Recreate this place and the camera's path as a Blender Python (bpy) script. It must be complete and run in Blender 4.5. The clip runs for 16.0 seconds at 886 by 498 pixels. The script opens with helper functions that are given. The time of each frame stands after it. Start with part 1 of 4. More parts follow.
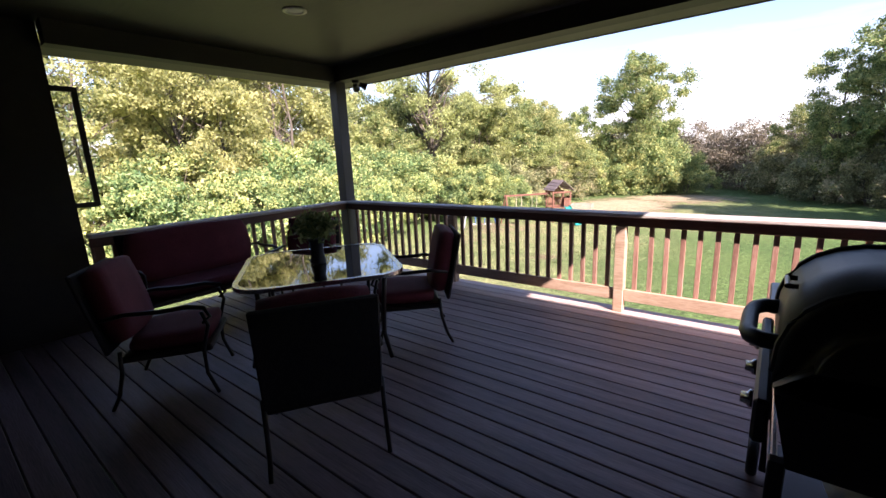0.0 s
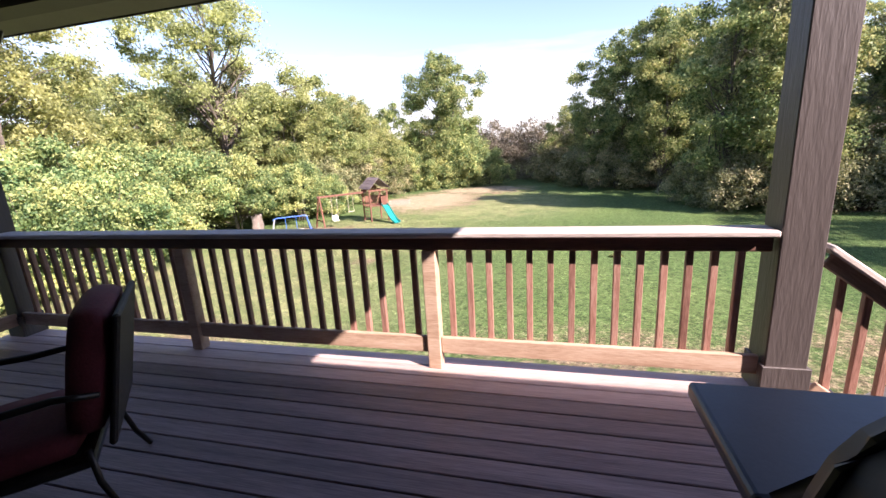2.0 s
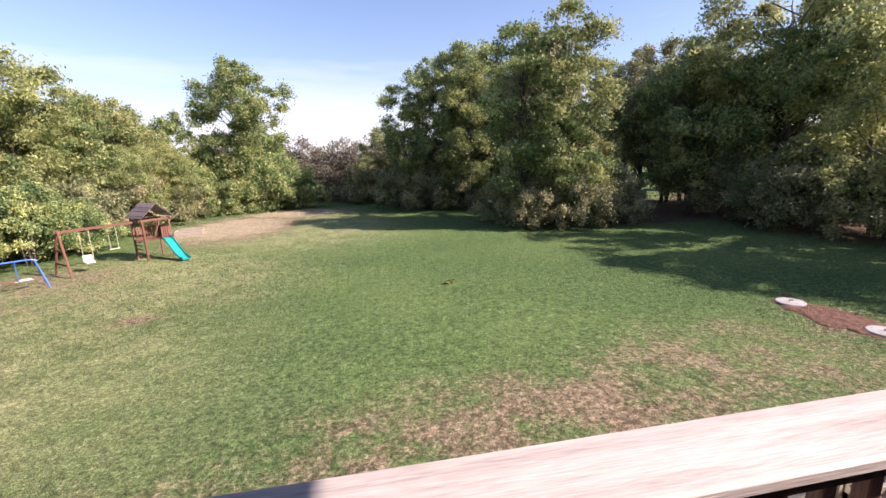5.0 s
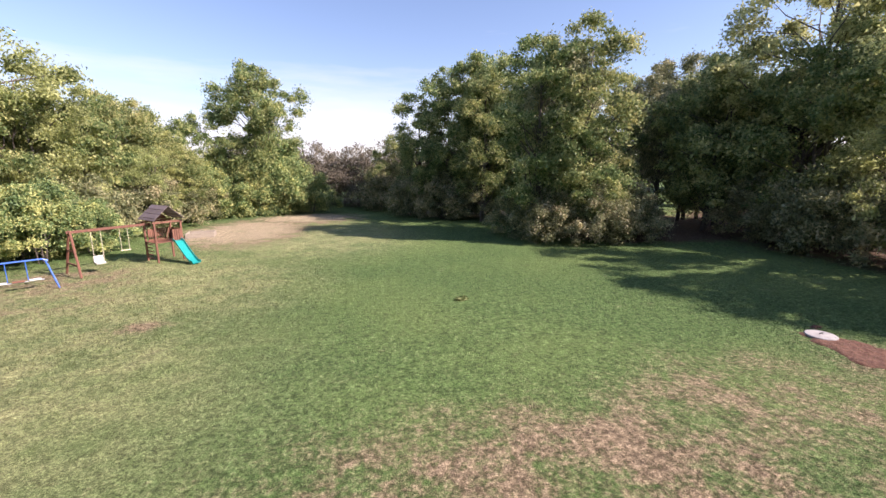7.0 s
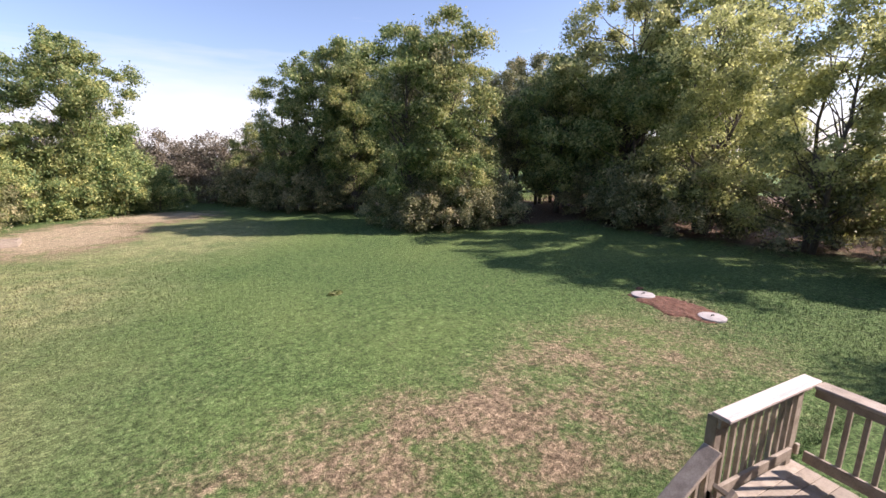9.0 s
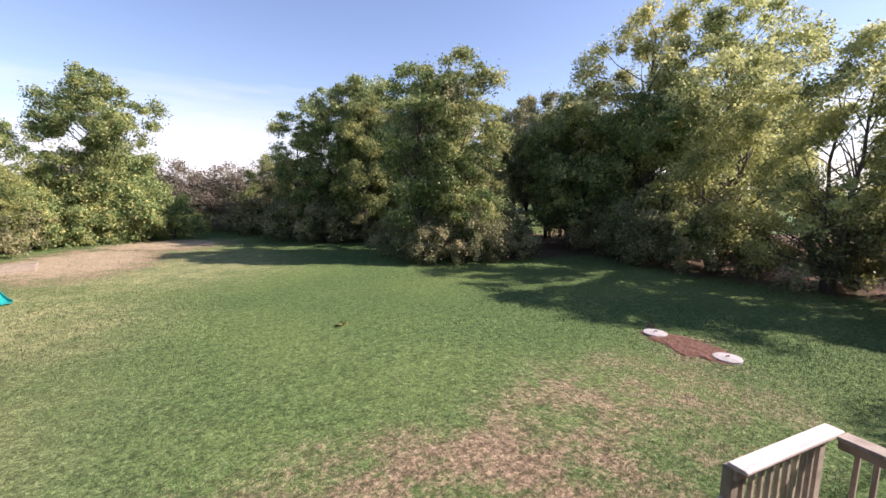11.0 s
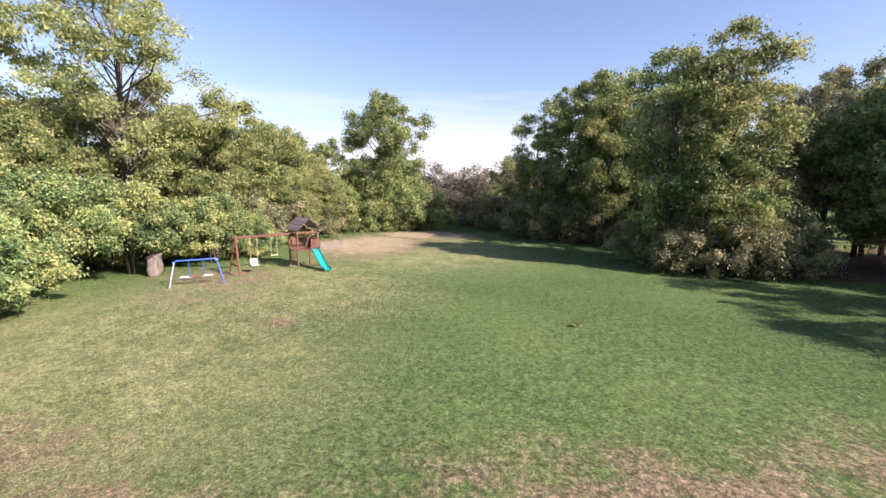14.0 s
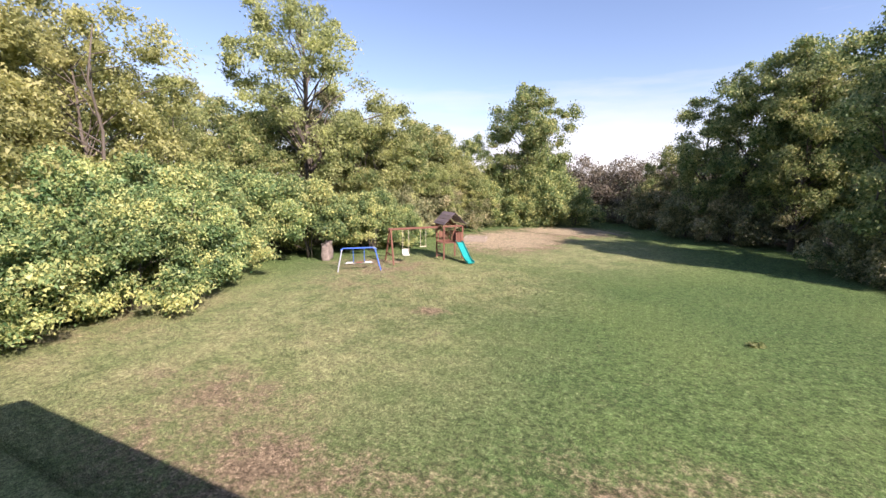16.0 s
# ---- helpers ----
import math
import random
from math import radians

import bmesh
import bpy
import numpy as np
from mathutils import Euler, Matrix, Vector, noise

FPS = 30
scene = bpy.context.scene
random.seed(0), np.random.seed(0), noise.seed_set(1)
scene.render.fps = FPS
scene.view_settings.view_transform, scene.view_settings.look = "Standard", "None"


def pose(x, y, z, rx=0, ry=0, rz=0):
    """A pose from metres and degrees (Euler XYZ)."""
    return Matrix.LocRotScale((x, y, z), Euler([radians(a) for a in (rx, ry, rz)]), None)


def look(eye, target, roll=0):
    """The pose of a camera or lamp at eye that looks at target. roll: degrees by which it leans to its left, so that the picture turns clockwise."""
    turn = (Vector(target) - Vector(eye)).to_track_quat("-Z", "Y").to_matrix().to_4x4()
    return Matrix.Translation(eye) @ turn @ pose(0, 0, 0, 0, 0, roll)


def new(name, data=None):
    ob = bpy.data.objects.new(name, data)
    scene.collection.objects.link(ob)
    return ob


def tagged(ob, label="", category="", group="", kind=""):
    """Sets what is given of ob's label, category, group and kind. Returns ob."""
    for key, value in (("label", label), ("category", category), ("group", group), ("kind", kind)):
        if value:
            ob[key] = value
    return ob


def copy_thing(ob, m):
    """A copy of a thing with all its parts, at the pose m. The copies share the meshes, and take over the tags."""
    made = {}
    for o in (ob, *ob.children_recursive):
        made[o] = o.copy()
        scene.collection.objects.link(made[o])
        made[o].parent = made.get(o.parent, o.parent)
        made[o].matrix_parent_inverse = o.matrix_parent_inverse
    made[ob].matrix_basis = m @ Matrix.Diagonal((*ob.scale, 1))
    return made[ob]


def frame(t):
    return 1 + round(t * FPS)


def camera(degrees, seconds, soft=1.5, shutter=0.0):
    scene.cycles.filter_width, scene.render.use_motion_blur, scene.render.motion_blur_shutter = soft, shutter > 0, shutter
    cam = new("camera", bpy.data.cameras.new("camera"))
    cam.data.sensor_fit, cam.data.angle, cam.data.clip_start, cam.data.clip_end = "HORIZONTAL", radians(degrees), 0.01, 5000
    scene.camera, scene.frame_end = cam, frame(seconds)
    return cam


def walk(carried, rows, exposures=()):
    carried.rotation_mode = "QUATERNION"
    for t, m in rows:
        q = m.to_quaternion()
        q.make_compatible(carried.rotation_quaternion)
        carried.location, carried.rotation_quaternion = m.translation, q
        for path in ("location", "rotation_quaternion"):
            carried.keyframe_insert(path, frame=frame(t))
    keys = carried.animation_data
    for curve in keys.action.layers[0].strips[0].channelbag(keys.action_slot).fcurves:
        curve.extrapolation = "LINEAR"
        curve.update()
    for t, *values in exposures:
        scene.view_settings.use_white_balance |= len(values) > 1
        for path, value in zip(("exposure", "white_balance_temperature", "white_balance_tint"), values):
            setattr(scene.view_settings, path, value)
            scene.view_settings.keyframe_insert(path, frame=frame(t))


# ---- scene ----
# camera and its walk: x along the railing, y out to the yard, z up from the deck boards
cam = camera(92.8, 16.0)
PATH = [
    (0, (1.121, -4.079, 1.542), (-0.099, -2.552, 1.119), -2.5),
    (0.5, (1.103, -3.751, 1.5), (0.011, -2.134, 1.06), -2.7),
    (1, (0.952, -3.38, 1.488), (0.134, -1.62, 1.005), -2.9),
    (1.5, (0.875, -2.982, 1.476), (0.308, -1.133, 0.966), -4.0),
    (2, (0.782, -2.528, 1.496), (0.279, -0.651, 1.021), -3.4),
    (2.5, (0.667, -2.164, 1.499), (0.377, -0.236, 1.051), -4.1),
    (3, (0.624, -1.781, 1.491), (0.436, 0.16, 1.049), -3.2),
    (3.5, (0.59, -1.461, 1.507), (0.439, 0.487, 1.083), -2.6),
    (4, (0.516, -1.147, 1.508), (0.636, 0.809, 1.11), -2.2),
    (6.5, (0.178, -0.13, 1.665), (0.584, 1.772, 1.198), -1.7),
    (7, (0.261, -0.13, 1.726), (0.567, 1.807, 1.334), -0.1),
    (7.5, (0.278, -0.13, 1.737), (0.689, 1.78, 1.309), -1.0),
    (8, (0.374, -0.13, 1.743), (0.941, 1.741, 1.321), -1.0),
    (8.5, (0.4, -0.13, 1.717), (1.127, 1.681, 1.28), -0.7),
    (9, (0.526, -0.13, 1.688), (1.366, 1.631, 1.251), -0.4),
    (11.5, (0.581, -0.13, 1.728), (1.362, 1.693, 1.475), 1.1),
    (12, (0.18, -0.13, 1.754), (0.801, 1.755, 1.499), 0.0),
    (12.5, (-0.018, -0.13, 1.757), (0.321, 1.823, 1.487), 1.2),
    (13, (0.001, -0.13, 1.756), (0.177, 1.846, 1.499), 2.1),
    (13.5, (0.145, -0.13, 1.716), (0.097, 1.852, 1.453), 1.1),
    (14, (0.158, -0.13, 1.663), (-0.056, 1.836, 1.365), 0.6),
    (14.5, (0.066, -0.13, 1.664), (-0.298, 1.812, 1.36), 0.5),
    (15, (0.079, -0.13, 1.703), (-0.474, 1.765, 1.381), 0.3),
    (15.5, (-0.03, -0.13, 1.725), (-0.726, 1.715, 1.393), 0.5),
    (16, (-0.113, -0.13, 1.712), (-0.945, 1.658, 1.384), 0.1),
]
EXPOSURES = [(0.0, 1.75, 6500, 28), (1.0, 1.75, 6500, 28), (2.0, 1.62, 6500, 28), (3.0, 1.35, 6500, 28), (4.0, 1.05, 6500, 28), (16.0, 1.0, 6500, 28)]
walk(cam, [(t, look(eye, target, roll)) for t, eye, target, roll in PATH], EXPOSURES)

# ---- world and sun ----
SUN_TO = Vector((1.2, -0.54, 1.0)).normalized()
world = bpy.data.worlds.new("sky")
scene.world = world
world.use_nodes = True
wn, wl = world.node_tree.nodes, world.node_tree.links
wn.clear()
w_out = wn.new("ShaderNodeOutputWorld")
w_bg = wn.new("ShaderNodeBackground")
w_sky = wn.new("ShaderNodeTexSky")
w_sky.sky_type = "NISHITA"
w_sky.sun_disc = False
w_sky.sun_elevation = math.asin(SUN_TO.z)
w_sky.sun_rotation = math.atan2(SUN_TO.x, SUN_TO.y)
w_sky.air_density, w_sky.dust_density, w_sky.ozone_density = 1.0, 0.6, 2.0
w_bg.inputs["Strength"].default_value = 0.105
# thin streaky cloud, denser towards the horizon
w_tc = wn.new("ShaderNodeTexCoord")
w_map = wn.new("ShaderNodeMapping")
w_map.inputs["Scale"].default_value = (1.3, 1.3, 9.0)
w_noise = wn.new("ShaderNodeTexNoise")
w_noise.inputs["Scale"].default_value = 1.6
w_noise.inputs["Detail"].default_value = 6.0
w_noise.inputs["Roughness"].default_value = 0.55
w_sep = wn.new("ShaderNodeSeparateXYZ")
w_low = wn.new("ShaderNodeMapRange")
w_low.inputs["From Min"].default_value, w_low.inputs["From Max"].default_value = 0.05, 0.36
w_low.inputs["To Min"].default_value, w_low.inputs["To Max"].default_value = 0.42, -0.25
w_add = wn.new("ShaderNodeMath")
w_add.operation = "ADD"
w_ramp = wn.new("ShaderNodeMapRange")
w_ramp.inputs["From Min"].default_value, w_ramp.inputs["From Max"].default_value = 0.58, 1.0
w_ramp.inputs["To Max"].default_value = 0.75
w_mix = wn.new("ShaderNodeMix")
w_mix.data_type = "RGBA"
w_mix.inputs["B"].default_value = (5.4, 5.6, 6.0, 1)
wl.new(w_tc.outputs["Generated"], w_map.inputs["Vector"])
wl.new(w_map.outputs["Vector"], w_noise.inputs["Vector"])
wl.new(w_tc.outputs["Generated"], w_sep.inputs["Vector"])
wl.new(w_sep.outputs["Z"], w_low.inputs["Value"])
wl.new(w_noise.outputs["Fac"], w_add.inputs[0])
wl.new(w_low.outputs["Result"], w_add.inputs[1])
wl.new(w_add.outputs["Value"], w_ramp.inputs["Value"])
wl.new(w_ramp.outputs["Result"], w_mix.inputs["Factor"])
wl.new(w_sky.outputs["Color"], w_mix.inputs["A"])
wl.new(w_mix.outputs["Result"], w_bg.inputs["Color"])
wl.new(w_bg.outputs["Background"], w_out.inputs["Surface"])

sun_data = bpy.data.lights.new("sun", "SUN")
sun_data.energy, sun_data.angle, sun_data.color = 5.0, radians(0.55), (1.0, 0.92, 0.80)
sun = new("sun", sun_data)
sun.matrix_world = look(SUN_TO * 60, (0, 0, 0))


# ---- materials ----
def material(name, colors, scale=5.0, rough=0.6, stretch=(1, 1, 1), bump=0.3, fine=60.0, metal=0.0, per_object=0.0,
             spec=0.5, bump_dist=0.01):
    """Noise-mixed colours at two scales with grain relief; coordinates are the object's own, in metres."""
    m = bpy.data.materials.new(name)
    m.use_nodes = True
    n, l = m.node_tree.nodes, m.node_tree.links
    p = n["Principled BSDF"]
    tc, mp = n.new("ShaderNodeTexCoord"), n.new("ShaderNodeMapping")
    mp.inputs["Scale"].default_value = stretch
    l.new(tc.outputs["Object"], mp.inputs["Vector"])
    vec = mp.outputs["Vector"]
    oi = n.new("ShaderNodeObjectInfo")
    if per_object:
        off = n.new("ShaderNodeVectorMath")
        off.operation = "ADD"
        sc = n.new("ShaderNodeMath")
        sc.operation = "MULTIPLY"
        sc.inputs[1].default_value = 37.0
        l.new(oi.outputs["Random"], sc.inputs[0])
        l.new(vec, off.inputs[0])
        l.new(sc.outputs["Value"], off.inputs[1])
        vec = off.outputs["Vector"]
    a, b = n.new("ShaderNodeTexNoise"), n.new("ShaderNodeTexNoise")
    a.inputs["Scale"].default_value, a.inputs["Detail"].default_value = scale, 5
    b.inputs["Scale"].default_value, b.inputs["Detail"].default_value = fine, 3
    l.new(vec, a.inputs["Vector"])
    l.new(vec, b.inputs["Vector"])
    mix = n.new("ShaderNodeMath")
    mix.operation = "MULTIPLY_ADD"
    mix.inputs[1].default_value = 0.45
    half = n.new("ShaderNodeMath")
    half.operation = "MULTIPLY"
    half.inputs[1].default_value = 0.6
    l.new(a.outputs["Fac"], half.inputs[0])
    l.new(b.outputs["Fac"], mix.inputs[0])
    l.new(half.outputs["Value"], mix.inputs[2])
    r = n.new("ShaderNodeValToRGB")
    while len(r.color_ramp.elements) < len(colors):
        r.color_ramp.elements.new(0.5)
    for k, c in enumerate(colors):
        r.color_ramp.elements[k].position = 0.33 + 0.4 * k / max(1, len(colors) - 1)
        r.color_ramp.elements[k].color = (*c, 1)
    l.new(mix.outputs["Value"], r.inputs["Fac"])
    col = r.outputs["Color"]
    if per_object:
        hsv = n.new("ShaderNodeHueSaturation")
        mr = n.new("ShaderNodeMapRange")
        mr.inputs["To Min"].default_value, mr.inputs["To Max"].default_value = 1 - per_object, 1 + per_object
        l.new(oi.outputs["Random"], mr.inputs["Value"])
        l.new(mr.outputs["Result"], hsv.inputs["Value"])
        l.new(col, hsv.inputs["Color"])
        col = hsv.outputs["Color"]
    l.new(col, p.inputs["Base Color"])
    p.inputs["Roughness"].default_value, p.inputs["Metallic"].default_value = rough, metal
    p.inputs["Specular IOR Level"].default_value = spec
    if bump:
        bp = n.new("ShaderNodeBump")
        bp.inputs["Strength"].default_value, bp.inputs["Distance"].default_value = bump, bump_dist
        l.new(mix.outputs["Value"], bp.inputs["Height"])
        l.new(bp.outputs["Normal"], p.inputs["Normal"])
    return m


def leaf_material(name, dark, mid, light, yellow=0.15, trans=0.42):
    """Leaves: colour varies leaf by leaf and in patches; light comes through."""
    m = bpy.data.materials.new(name)
    m.use_nodes = True
    n, l = m.node_tree.nodes, m.node_tree.links
    n.clear()
    out = n.new("ShaderNodeOutputMaterial")
    geo, tc = n.new("ShaderNodeNewGeometry"), n.new("ShaderNodeTexCoord")
    ns = n.new("ShaderNodeTexNoise")
    ns.inputs["Scale"].default_value, ns.inputs["Detail"].default_value = 0.55, 3
    l.new(tc.outputs["Object"], ns.inputs["Vector"])
    add = n.new("ShaderNodeMath")
    add.operation = "MULTIPLY_ADD"
    add.inputs[1].default_value = 0.55
    sh = n.new("ShaderNodeMath")
    sh.operation = "MULTIPLY_ADD"
    sh.inputs[1].default_value, sh.inputs[2].default_value = 1.5, -0.52 + yellow
    l.new(ns.outputs["Fac"], sh.inputs[0])
    l.new(geo.outputs["Random Per Island"], add.inputs[0])
    l.new(sh.outputs["Value"], add.inputs[2])
    r = n.new("ShaderNodeValToRGB")
    r.color_ramp.elements.new(0.5)
    for k, (pos, c) in enumerate(((0.15, dark), (0.5, mid), (0.95, light))):
        r.color_ramp.elements[k].position, r.color_ramp.elements[k].color = pos, (*c, 1)
    l.new(add.outputs["Value"], r.inputs["Fac"])
    oi, hsv = n.new("ShaderNodeObjectInfo"), n.new("ShaderNodeHueSaturation")
    mr = n.new("ShaderNodeMapRange")
    mr.inputs["To Min"].default_value, mr.inputs["To Max"].default_value = 0.485, 0.515
    l.new(oi.outputs["Random"], mr.inputs["Value"])
    l.new(mr.outputs["Result"], hsv.inputs["Hue"])
    l.new(r.outputs["Color"], hsv.inputs["Color"])
    p, t, mx = n.new("ShaderNodeBsdfPrincipled"), n.new("ShaderNodeBsdfTranslucent"), n.new("ShaderNodeMixShader")
    p.inputs["Roughness"].default_value = 0.5
    p.inputs["Specular IOR Level"].default_value = 0.3
    mx.inputs["Fac"].default_value = trans
    l.new(hsv.outputs["Color"], p.inputs["Base Color"])
    l.new(hsv.outputs["Color"], t.inputs["Color"])
    l.new(p.outputs["BSDF"], mx.inputs[1])
    l.new(t.outputs["BSDF"], mx.inputs[2])
    l.new(mx.outputs["Shader"], out.inputs["Surface"])
    return m


DECK = material("deck_wood", [(0.11, 0.076, 0.079), (0.21, 0.15, 0.15), (0.31, 0.228, 0.222)], 2.2, 0.5, (0.35, 6, 6), 0.4, 26, per_object=0.18)
# paler copy of the deck wood, with the sun strip's brightness in the colour
DECK_BLEACHED_LIT = material("bleached_lit_deck_wood", [(0.33, 0.235, 0.215), (0.50, 0.375, 0.345), (0.68, 0.535, 0.50)], 2.2, 0.6, (0.35, 6, 6), 0.4, 26, per_object=0.08)
CEDAR = material("rail_wood", [(0.17, 0.075, 0.055), (0.33, 0.17, 0.13), (0.52, 0.33, 0.265)], 3, 0.6, (7, 7, 0.7), 0.4, 26, per_object=0.16)
# for the top beams: dark stain, with the cap's shade put into the colour
CEDAR_DARK = material("stained_shaded_rail_wood", [(0.10, 0.045, 0.034), (0.16, 0.078, 0.058), (0.23, 0.12, 0.09)], 3, 0.6, (0.5, 6, 6), 0.35, 30, per_object=0.1)
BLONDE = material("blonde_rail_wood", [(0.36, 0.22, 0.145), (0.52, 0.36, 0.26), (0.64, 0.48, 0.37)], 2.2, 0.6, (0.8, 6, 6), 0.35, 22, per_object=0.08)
CEDAR_X = material("rail_wood_long", [(0.24, 0.145, 0.1), (0.38, 0.25, 0.175), (0.5, 0.35, 0.26)], 3, 0.6, (0.5, 6, 6), 0.35, 30, per_object=0.12)
CAPWOOD = material("weathered_cap", [(0.36, 0.30, 0.275), (0.54, 0.475, 0.44), (0.68, 0.615, 0.58)], 3, 0.65, (0.5, 7, 7), 0.4, 30, per_object=0.08)
GREYWOOD = material("weathered_wood", [(0.2, 0.165, 0.13), (0.33, 0.28, 0.22), (0.44, 0.38, 0.31)], 3, 0.7, (3, 3, 3), 0.4, 40, per_object=0.18)
POST = material("post_paint", [(0.078, 0.063, 0.06), (0.088, 0.071, 0.067), (0.1, 0.082, 0.078)], 9, 0.5, (4, 4, 0.55), 0.45, 22, bump_dist=0.012)
TRIM = material("dark_trim", [(0.035, 0.028, 0.024), (0.05, 0.04, 0.035)], 4, 0.6, (1, 1, 1), 0.2, 40)
CEIL = material("ceiling_boards", [(0.026, 0.02, 0.015), (0.04, 0.031, 0.024)], 3, 0.5, (0.5, 8, 1), 0.3, 30)
SIDING = material("siding", [(0.03, 0.025, 0.023), (0.045, 0.037, 0.033)], 3, 0.7, (0.6, 4, 4), 0.3, 30)
ROOF = material("shingles", [(0.045, 0.042, 0.04), (0.075, 0.07, 0.065)], 6, 0.9, (1, 1, 1), 0.5, 30)
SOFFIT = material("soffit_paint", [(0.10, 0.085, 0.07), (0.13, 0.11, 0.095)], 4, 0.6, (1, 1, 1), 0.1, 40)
MAROON = material("maroon_cushion", [(0.085, 0.010, 0.016), (0.125, 0.016, 0.024), (0.165, 0.026, 0.036)], 5, 0.85, (1, 1, 1), 0.5, 90)
BLACKWEAVE = material("black_weave", [(0.008, 0.007, 0.007), (0.02, 0.018, 0.018)], 40, 0.7, (1, 1, 1), 0.6, 160)
DARKMETAL = material("dark_metal", [(0.03, 0.026, 0.024), (0.05, 0.045, 0.04)], 12, 0.3, (1, 1, 1), 0.05, 80, metal=0.6)
GRILLLID = material("grill_lid", [(0.032, 0.031, 0.033), (0.046, 0.044, 0.046)], 7, 0.5, (1, 1, 1), 0.05, 60, metal=0.1, spec=0.4)
GRILLBLACK = material("grill_black", [(0.010, 0.010, 0.011), (0.018, 0.018, 0.02)], 9, 0.45, (1, 1, 1), 0.08, 90)
STEEL = material("steel", [(0.45, 0.45, 0.46), (0.6, 0.6, 0.61)], 9, 0.25, (1, 1, 1), 0.03, 80, metal=1.0)
PLASTIC = material("side_shelf_plastic", [(0.035, 0.042, 0.06), (0.05, 0.058, 0.08)], 9, 0.35, (1, 1, 1), 0.05, 90)
BARK = material("bark", [(0.06, 0.048, 0.038), (0.12, 0.1, 0.08), (0.2, 0.175, 0.15)], 2.5, 0.9, (5, 5, 0.7), 0.9, 14, bump_dist=0.03)
PLAYWOOD = material("play_set_wood", [(0.13, 0.05, 0.035), (0.2, 0.085, 0.055), (0.28, 0.13, 0.09)], 3, 0.7, (4, 4, 4), 0.3, 30, per_object=0.15)
PLAYROOF = material("play_set_roof", [(0.15, 0.115, 0.115), (0.23, 0.185, 0.185)], 3, 0.8, (4, 4, 4), 0.3, 30, per_object=0.2)
TEAL = material("teal_plastic", [(0.0, 0.26, 0.24), (0.005, 0.34, 0.31)], 6, 0.35, (1, 1, 1), 0.05, 60)
BLUE = material("blue_tube", [(0.03, 0.12, 0.5), (0.05, 0.17, 0.6)], 6, 0.35, (1, 1, 1), 0.05, 60)
GREYTUBE = material("grey_tube", [(0.35, 0.37, 0.42), (0.45, 0.47, 0.52)], 6, 0.4, (1, 1, 1), 0.05, 60)
WHITEPL = material("white_plastic", [(0.62, 0.6, 0.56), (0.8, 0.78, 0.75)], 6, 0.5, (1, 1, 1), 0.05, 60)
ROPE = material("rope", [(0.55, 0.5, 0.36), (0.7, 0.64, 0.48)], 20, 0.8, (1, 1, 1), 0.3, 80)
CONCRETE = material("concrete", [(0.24, 0.225, 0.22), (0.37, 0.35, 0.335), (0.46, 0.44, 0.42)], 5, 0.9, (1, 1, 1), 0.4, 50)
STONE = material("pale_stone", [(0.16, 0.125, 0.1), (0.27, 0.22, 0.19), (0.38, 0.32, 0.28)], 4, 0.95, (1, 1, 1), 0.6, 30)
MULCH = material("red_mulch", [(0.06, 0.025, 0.016), (0.13, 0.06, 0.038), (0.22, 0.12, 0.075)], 8, 0.95, (1, 1, 1), 1.0, 50, bump_dist=0.04)
FARWALL = material("far_wall", [(0.5, 0.48, 0.45), (0.65, 0.63, 0.6)], 1, 0.8, (1, 1, 1), 0.1, 20)
LAMPGLASS = material("lamp_lens", [(0.6, 0.57, 0.5), (0.7, 0.67, 0.6)], 10, 0.4, (1, 1, 1), 0.05, 60)
TWIG = material("dry_brush", [(0.16, 0.11, 0.09), (0.27, 0.2, 0.17)], 4, 0.95, (1, 1, 1), 0.3, 30, per_object=0.1)

LEAF_A = leaf_material("leaf_green", (0.070, 0.118, 0.040), (0.221, 0.291, 0.110), (0.606, 0.582, 0.246), 0.04, 0.45)
# translucency raised over the other leaves to brighten the backlit right-hand crowns
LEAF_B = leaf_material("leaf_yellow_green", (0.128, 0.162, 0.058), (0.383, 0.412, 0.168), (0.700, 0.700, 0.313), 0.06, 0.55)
LEAF_C = leaf_material("leaf_shrub", (0.061, 0.121, 0.046), (0.195, 0.287, 0.109), (0.683, 0.667, 0.253), 0.04, 0.28)
LEAF_D = leaf_material("leaf_dull", (0.095, 0.112, 0.054), (0.258, 0.274, 0.134), (0.582, 0.504, 0.291), 0.0, 0.34)
LEAF_E = leaf_material("leaf_dry", (0.1, 0.09, 0.065), (0.19, 0.165, 0.12), (0.28, 0.235, 0.17), 0.0, 0.2)


def glass_material(name, tint=(0.9, 0.95, 0.95), rough=0.0):
    m = bpy.data.materials.new(name)
    m.use_nodes = True
    p = m.node_tree.nodes["Principled BSDF"]
    p.inputs["Base Color"].default_value = (*tint, 1)
    p.inputs["Transmission Weight"].default_value = 1.0
    p.inputs["Roughness"].default_value = rough
    p.inputs["IOR"].default_value = 1.45
    return m


GLASS = glass_material("pane_glass")
TABLEGLASS = material("dark_table_glass", [(0.012, 0.012, 0.014), (0.018, 0.018, 0.02)], 3, 0.03, (1, 1, 1), 0.012, 7, spec=1.0)
TABLEGLASS.node_tree.nodes["Principled BSDF"].inputs["IOR"].default_value = 2.0


